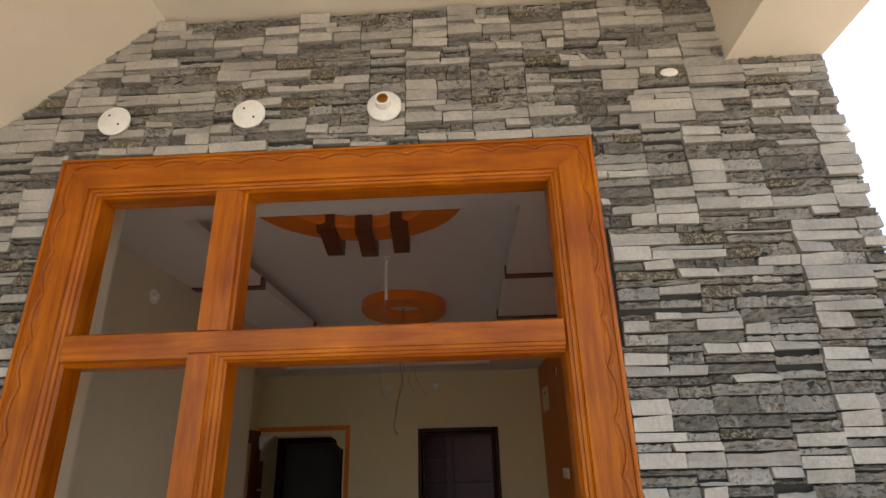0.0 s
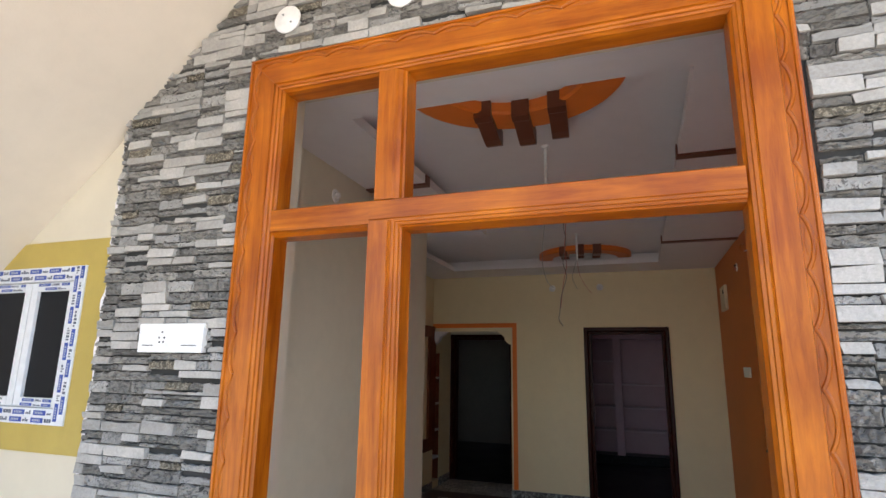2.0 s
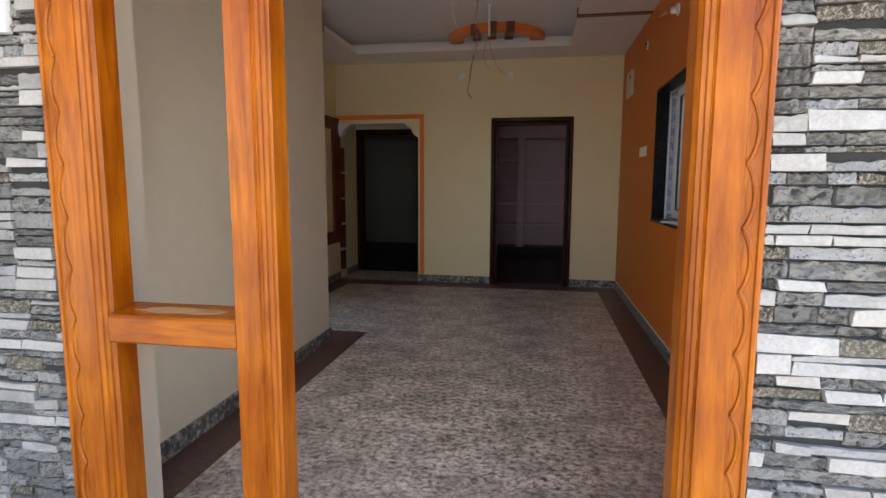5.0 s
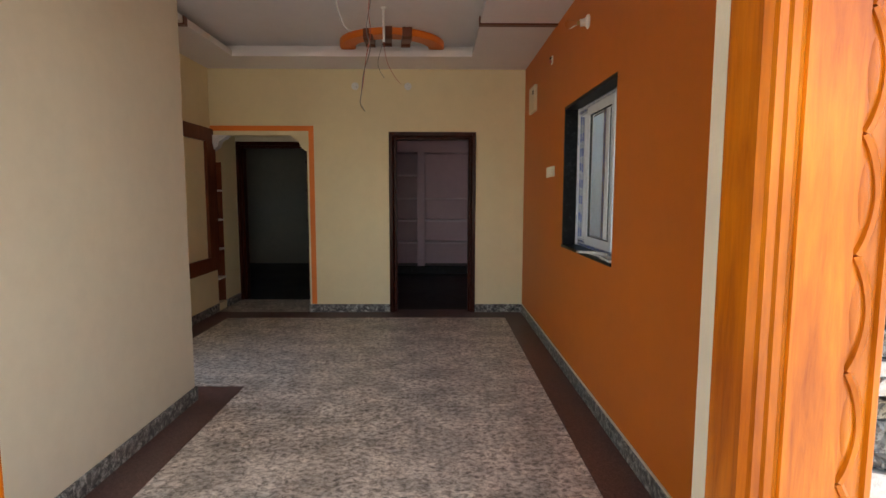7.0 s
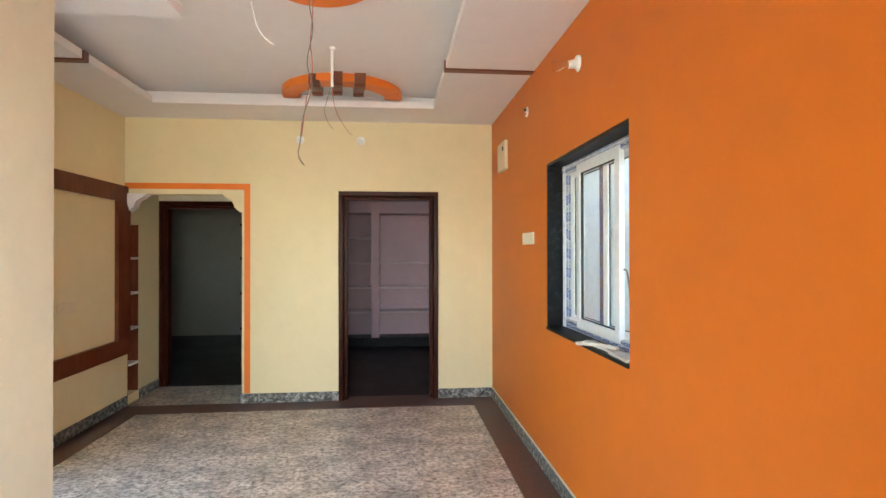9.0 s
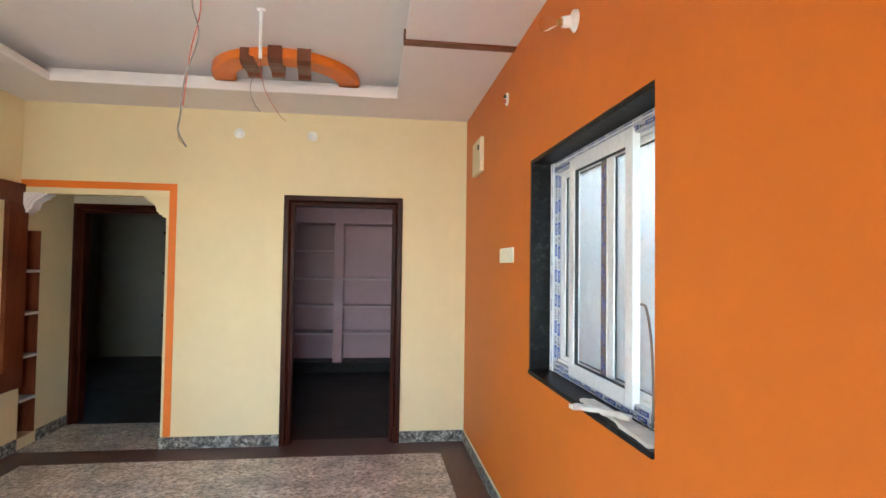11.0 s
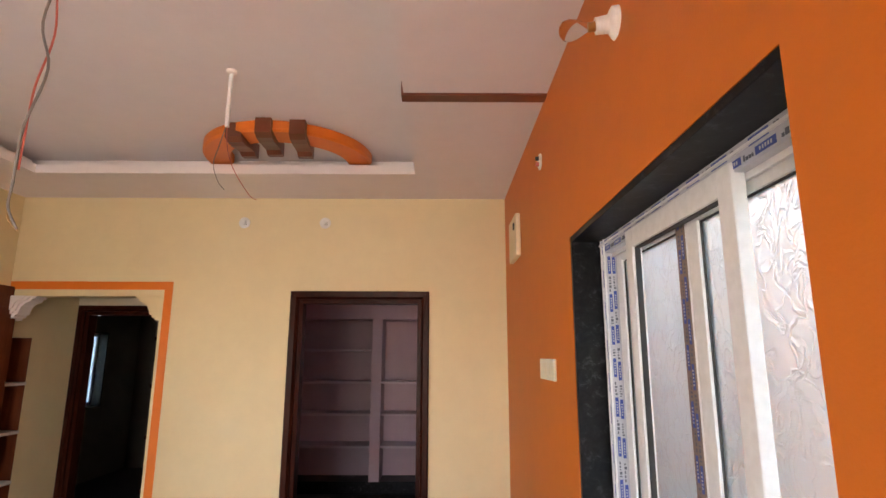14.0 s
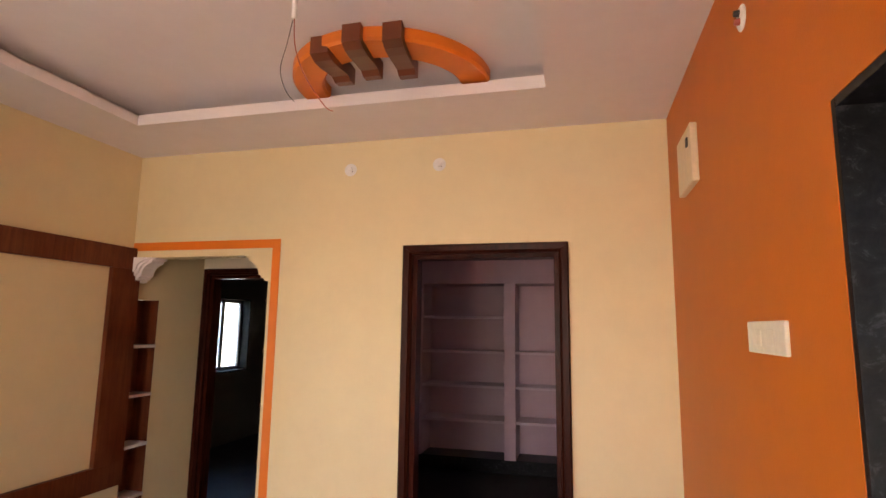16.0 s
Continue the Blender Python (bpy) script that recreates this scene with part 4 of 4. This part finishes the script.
FACE = 1.141
cover_disc((-1.143, FACE, 2.783), (0, -1, 0), 0.052, "round white plastic junction cover on the stone wall")
cover_disc((-0.708, FACE, 2.785), (0, -1, 0), 0.052, "round white plastic junction cover on the stone wall")
cover_disc((-1.508, FACE, 1.07), (0, -1, 0), 0.050, "round white plastic junction cover low on the stone wall")

lampb = thing("lamp_holder", "round white batten lamp holder above the entrance, no bulb", "lamp holder", base=(-0.278, FACE, 2.788))
m = facing((-0.278, FACE, 2.788), (0, -1, 0))
set_in(part("plate", lathe(bmesh.new(), [(0.0, 0.0), (0.054, 0.0), (0.054, 0.006), (0.047, 0.014), (0.026, 0.02), (0.024, 0.045), (0.018, 0.045), (0.018, 0.025), (0.0, 0.025)], m, 32), WHITE_PLASTIC, lampb, smooth=True), lampb)
set_in(part("socket", lathe(bmesh.new(), [(0.0, 0.026), (0.017, 0.026), (0.017, 0.046), (0.013, 0.046), (0.013, 0.03), (0.0, 0.03)], m, 24), BRASS, lampb, smooth=True), lampb)

board = thing("switch_board", "wide white modular switch plate with a socket on stone wall", "switch plate", base=(-1.5, FACE, 1.69))
set_in(part("plate", blocks((-1.632, -1.362, FACE - 0.007, FACE + 0.016, 1.642, 1.736), bevel=0.004), WHITE_PLASTIC, board), board)
for b in ((-1.61, -1.565), (-1.445, -1.385)):
    set_in(part("slot", blocks((b[0], b[1], FACE - 0.0085, FACE - 0.006, 1.664, 1.6665)), BLACK, board), board)
for dx, dz in ((-0.011, 0), (0.011, 0), (0, 0.018), (-0.008, -0.014), (0.008, -0.014)):
    set_in(part("socket_hole", lathe(bmesh.new(), [(0.0, 0.0), (0.0035, 0.0), (0.0035, 0.0015), (0.0, 0.0015)], facing((-1.53 + dx, FACE - 0.0065, 1.69 + dz), (0, -1, 0)), 8), BLACK, board), board)

sw = thing("wall_switch", "white plastic switch plate on the orange wall", "switch plate", base=(XR, 5.33, 1.59))
set_in(part("plate", blocks((XR - 0.012, XR, 5.195, 5.505, 1.543, 1.633), bevel=0.004), IVORY, sw), sw)
for y in (5.445, 5.400, 5.30):
    set_in(part("rocker", blocks((XR - 0.0138, XR - 0.0115, y - 0.021, y + 0.021, 1.566, 1.611), bevel=0.001), IVORY, sw), sw)

db = thing("meter_box", "cream plastic distribution box on the orange wall", "junction box", base=(XR, 6.23, 2.35))
set_in(part("body", blocks((XR - 0.03, XR, 6.08, 6.40, 2.23, 2.49), bevel=0.006), CREAM_PLASTIC, db), db)
set_in(part("knob", blocks((XR - 0.037, XR - 0.0295, 6.13, 6.16, 2.40, 2.44), bevel=0.002), BLACK, db), db)

bulb = thing("bulb_holder", "angled white lamp holder with clear bulb on orange wall", "wall lamp", base=(XR, 4.26, 2.53))
m = facing((XR, 4.26, 2.53), (-1, 0.15, -0.1))
set_in(part("base", lathe(bmesh.new(), [(0.0, -0.01), (0.045, -0.01), (0.045, 0.008), (0.034, 0.016), (0.025, 0.02), (0.023, 0.055), (0.0, 0.055)], m, 24), WHITE_PLASTIC, bulb, smooth=True), bulb)
set_in(part("cap", lathe(bmesh.new(), [(0.0, 0.055), (0.0135, 0.055), (0.0135, 0.075), (0.0, 0.075)], m, 20), BRASS, bulb, smooth=True), bulb)
g = part("glass_bulb", lathe(bmesh.new(), [(0.012, 0.074), (0.016, 0.085), (0.026, 0.105), (0.030, 0.122), (0.026, 0.140), (0.014, 0.150), (0.0, 0.153)], m, 24), CLEAR, bulb, smooth=True)
g.visible_shadow = False
set_in(g, bulb)

hold = thing("bulb_holder", "small white lamp holder with dark socket on orange wall", "lamp holder", base=(XR, 5.39, 2.555))
m = facing((XR, 5.39, 2.555), (-1, 0, 0))
set_in(part("base", lathe(bmesh.new(), [(0.0, 0.0), (0.040, 0.0), (0.040, 0.004), (0.034, 0.008), (0.0, 0.009)], m, 24), WHITE_PLASTIC, hold, smooth=True), hold)
for dz, mat in ((0.016, BLACK), (-0.012, WIRE_RED)):
    set_in(part("socket", lathe(bmesh.new(), [(0.0, 0.008), (0.011, 0.008), (0.009, 0.024), (0.0, 0.025)], facing((XR, 5.39, 2.555 + dz), (-1, 0, 0)), 16), mat, hold, smooth=True), hold)

for x in (-1.078, -0.478):
    ob = cover_disc((x, YB - 0.001, 2.61), (0, -1, 0), 0.042, "small round white lamp point on the cream wall", True, "lamp points on the cream wall")
    set_in(part("socket", lathe(bmesh.new(), [(0.0, 0.008), (0.018, 0.008), (0.016, 0.03), (0.010, 0.032), (0.0, 0.032)], facing((x, YB - 0.001, 2.61), (0, -1, 0)), 20), WHITE_PLASTIC, ob, smooth=True), ob)

ob = cover_disc((XL, 2.54, 2.63), (1, 0, 0), 0.042, "small round white lamp point on the pale partition", True, "")
set_in(part("socket", lathe(bmesh.new(), [(0.0, 0.008), (0.018, 0.008), (0.016, 0.03), (0.010, 0.032), (0.0, 0.032)], facing((XL, 2.54, 2.63), (1, 0, 0)), 20), WHITE_PLASTIC, ob, smooth=True), ob)

# scraps of packing film on the sill, and a cable outside the pane
def offcut(name, label, outline, z0, thick, seed, mat):
    """A broken board lying flat: uneven outline, slightly wavy top."""
    r = random.Random(seed)
    ring = []
    for (x0, y0), (x1, y1) in zip(outline, outline[1:] + outline[:1]):
        for k in range(6):
            t = k / 6
            ring.append((x0 + (x1 - x0) * t + r.uniform(-0.003, 0.003), y0 + (y1 - y0) * t + r.uniform(-0.003, 0.003)))
    bm = prism(bmesh.new(), ring, "z", z0, z0 + thick)
    for v in bm.verts:
        if v.co.z > z0 + thick / 2:
            v.co.z += r.uniform(-0.2, 0.2) * thick
    cx, cy = sum(p[0] for p in outline) / len(outline), sum(p[1] for p in outline) / len(outline)
    ob = thing(name, label, "rubbish", "scraps on the sill", (cx, cy, z0))
    set_in(part("board", bm, mat, ob), ob)


offcut("board_offcut", "dusty broken white board offcut lying on the window sill", [(0.870, 4.215), (0.918, 4.19), (0.934, 3.95), (0.938, 3.68), (0.858, 3.66), (0.862, 3.86), (0.882, 3.93), (0.868, 4.06)], 0.9955, 0.013, 4, SCRAP)
offcut("plaster_stick", "dusty white stick jutting over the window sill edge", [(0.768, 4.062), (0.800, 4.064), (0.868, 4.012), (0.925, 3.90), (0.905, 3.875), (0.856, 3.978), (0.795, 4.022), (0.770, 4.026)], 1.0115, 0.014, 9, SCRAP)
cable = thing("window_cable", "thin dark cable looping at the window frame", "cable", base=(0.95, 3.78, 1.0))
set_in(part("cable", tube(bmesh.new(), [(0.938, 3.86, 1.40), (0.935, 3.82, 1.39), (0.93, 3.78, 1.30), (0.93, 3.765, 1.15), (0.932, 3.775, 1.03), (0.935, 3.81, 1.0), (0.935, 3.85, 1.02)], 0.004), WIRE_GREY, cable, smooth=True), cable)

dab = thing("plaster_dab", "small white plaster dab on the stone veneer", "plaster", base=(0.618, 1.140, 2.868))
set_in(part("dab", lathe(bmesh.new(), [(0.0, 0.0), (0.024, 0.0), (0.020, 0.004), (0.010, 0.007), (0.0, 0.006)], facing((0.618, 1.146, 2.868), (0, -1, 0)) @ Matrix.Diagonal((1.2, 0.7, 1, 1)), 11), CEIL, dab), dab)


# ---- stone cladding on the porch wall ----
KINDS = ("smooth", "smooth", "smooth", "smooth", "smooth", "rough", "rough", "rough", "rough", "rough", "carved", "carved", "brown", "light")
STONE = {}
for isl in (False, True):
    tag = "_joined" if isl else ""
    STONE["smooth", isl] = stone("smooth_grey_stone" + tag, (0.50, 0.472, 0.43), 0.20, 0.7, 0.5, island=isl)
    # dark spots paint crevice shade into the split stone, over its own streaks
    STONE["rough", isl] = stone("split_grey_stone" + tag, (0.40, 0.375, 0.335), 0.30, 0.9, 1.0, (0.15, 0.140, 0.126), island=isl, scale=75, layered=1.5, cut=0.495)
    STONE["carved", isl] = stone("pitted_pale_stone" + tag, (0.52, 0.50, 0.465), 0.2, 0.8, 1.0, (0.12, 0.11, 0.10), island=isl, scale=95, cut=0.54)
    STONE["brown", isl] = stone("brown_flecked_stone" + tag, (0.17, 0.145, 0.105), 0.3, 0.8, 0.9, (0.40, 0.35, 0.26), island=isl, scale=120, cut=0.50)
    STONE["light", isl] = stone("pale_grey_stone" + tag, (0.52, 0.497, 0.455), 0.2, 0.7, 0.9, island=isl, scale=60, layered=1.4)

PW, PH = 0.50, 0.336


def panel_pattern(seed):
    """One veneer panel, split into interlocking stones with their proud depths and kinds."""
    r = random.Random(seed)
    out = []

    def leaf(x, z, w, hgt):
        kind = r.choice(KINDS) if hgt > 0.024 else r.choice(("smooth", "rough", "rough", "rough", "carved", "light"))
        proud = {"smooth": 0.016, "rough": 0.005, "carved": 0.008, "brown": 0.010, "light": 0.012}[kind] + (0.006 if kind != "rough" else 0.009) * r.random()
        out.append((x + 0.0017, x + w - 0.0017, z + 0.0017, z + hgt - 0.0017, proud, kind, r.uniform(-0.007, 0.007), r.uniform(-0.007, 0.007)))

    def split(x, z, w, hgt):
        if hgt > 0.044 and (w < 0.22 or r.random() < 0.8):
            k = hgt * r.uniform(0.36, 0.64)
            if hgt > 0.16:
                k = round(k / 0.04) * 0.04 + r.uniform(-0.006, 0.006)
            split(x, z, w, k)
            split(x, z + k, w, hgt - k)
        elif w > 0.20 or (w > 0.13 and r.random() < 0.45):
            k = w * r.uniform(0.33, 0.67)
            split(x, z, k, hgt)
            split(x + k, z, w - k, hgt)
        elif hgt > 0.046:
            split(x, z, w, hgt * 0.55)
            split(x, z + hgt * 0.55, w, hgt * 0.45)
        elif hgt > 0.034 and r.random() < 0.38:
            k = hgt * r.choice((0.34, 0.64))
            leaf(x, z, w, k)
            leaf(x, z + k, w, hgt - k)
        else:
            leaf(x, z, w, hgt)
    split(0.0, 0.0, PW, PH)
    return out


PATTERNS = [panel_pattern(k) for k in (11, 23, 37, 52)]


def stone_faces(w, hgt, proud, kind, tilt, slope, seed):
    """Vertices and faces of one stone, its back lower corner at the origin, facing -y."""
    r = random.Random(seed)
    n, mrows = (2, 2) if kind in ("smooth", "light") else (9, 4)
    if kind == "light":
        n, mrows = 4, 2
    grid, vs, fs = [], [], []
    lean = r.uniform(-0.007, 0.007) if kind in ("smooth", "light") else 0.0
    rough = {"smooth": 0.0014, "light": 0.002, "carved": 0.0035, "brown": 0.0035, "rough": 0.009}[kind]
    for j in range(mrows + 1):
        row = []
        for i in range(n + 1):
            u, v = i / n, j / mrows
            edge = i in (0, n) or j in (0, mrows)
            d = proud + tilt * (u - 0.5) + slope * (v - 0.5) + r.uniform(-rough, rough) * (0.5 if edge else 1.0)
            top = 0.005 * r.uniform(-1, 0.2) if (j == mrows and kind != "smooth") else 0
            row.append(len(vs))
            vs.append((u * w + lean * (v - 0.5), -d, v * hgt + top + (slope * (u - 0.5) if kind == "smooth" and j == mrows else 0)))
        grid.append(row)
    for j in range(mrows):
        for i in range(n):
            fs.append((grid[j][i], grid[j][i + 1], grid[j + 1][i + 1], grid[j + 1][i]))
    rim = grid[0] + [g[-1] for g in grid[1:]] + grid[-1][-2::-1] + [g[0] for g in grid[-2:0:-1]]
    back = []
    for k in rim:
        x, _, z = vs[k]
        back.append(len(vs))
        vs.append((x, 0.0, z))
    for a in range(len(rim)):
        b = (a + 1) % len(rim)
        fs.append((rim[a], back[a], back[b], rim[b]))
    return vs, fs


cladding = structure("wall_cladding", blocks((-1.85, FX0, 1.164, 1.1835, -0.02, 3.19), (FX1, 1.095, 1.164, 1.1835, -0.02, 3.19), (FX0, FX1, 1.164, 1.1835, FZ, 3.19)), MORTAR, "grey stacked stone veneer on the entrance wall", "wall cladding")
shared, joined, count = {}, {}, 0
areas = [(-1.85, FX0 - 0.001, -0.02, 3.19), (FX1 + 0.001, 1.10, -0.02, 3.19), (FX0 - 0.001, FX1 + 0.001, FZ + 0.001, 3.19)]
for pi in range(-5, 4):
    for pj in range(-1, 11):
        which = (pi * 3 + pj * 5 + pi * pj) % 4
        for si, (x0, x1, z0, z1, proud, kind, tilt, slope) in enumerate(PATTERNS[which]):
            si += 1000 * which
            shift = (0.0, 0.17, 0.31, 0.09, 0.41, 0.23, 0.36)[pj % 7]
            sx0, sx1 = pi * PW + x0 + shift, pi * PW + x1 + shift
            sz0, sz1 = pj * PH + z0, pj * PH + z1
            for ax0, ax1, az0, az1 in areas:
                cx0, cx1, cz0, cz1 = max(sx0, ax0), min(sx1, ax1), max(sz0, az0), min(sz1, az1)
                if cx1 - cx0 < 0.012 or cz1 - cz0 < 0.01:
                    continue
                if cz0 > 3.23 + 0.885 * (cx1 + 1.05):
                    continue
                whole = abs((cx1 - cx0) - (sx1 - sx0)) < 1e-5 and abs((cz1 - cz0) - (sz1 - sz0)) < 1e-5
                near = (0.34 < cx0 < 0.9 and 0.75 < cz0 < 2.05) or (-1.75 < cx0 < FX0 and 0.95 < cz0 < 2.0)
                if near and count < 300:
                    key = si if whole else (si, round(cx1 - cx0, 4), round(cz1 - cz0, 4))
                    if key not in shared:
                        vs, fs = stone_faces(cx1 - cx0, cz1 - cz0, proud, kind, tilt, slope, si)
                        me = bpy.data.meshes.new("stone")
                        me.from_pydata(vs, [], fs)
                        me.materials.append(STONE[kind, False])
                        shared[key] = me
                    ob = new("stone", shared[key])
                    ob.location = (cx0, 1.1635, cz0)
                    ob.parent = cladding
                    count += 1
                else:
                    vs, fs = stone_faces(cx1 - cx0, cz1 - cz0, proud, kind, tilt, slope, si)
                    av, af = joined.setdefault(kind, ([], []))
                    o = len(av)
                    av += [(x + cx0, y + 1.1635, z + cz0) for x, y, z in vs]
                    af += [tuple(k + o for k in f) for f in fs]
for kind, (av, af) in joined.items():
    me = bpy.data.meshes.new("stones")
    me.from_pydata(av, [], af)
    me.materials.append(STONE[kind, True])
    ob = tagged(new("stones", me), kind="stuff")
    ob.parent = cladding
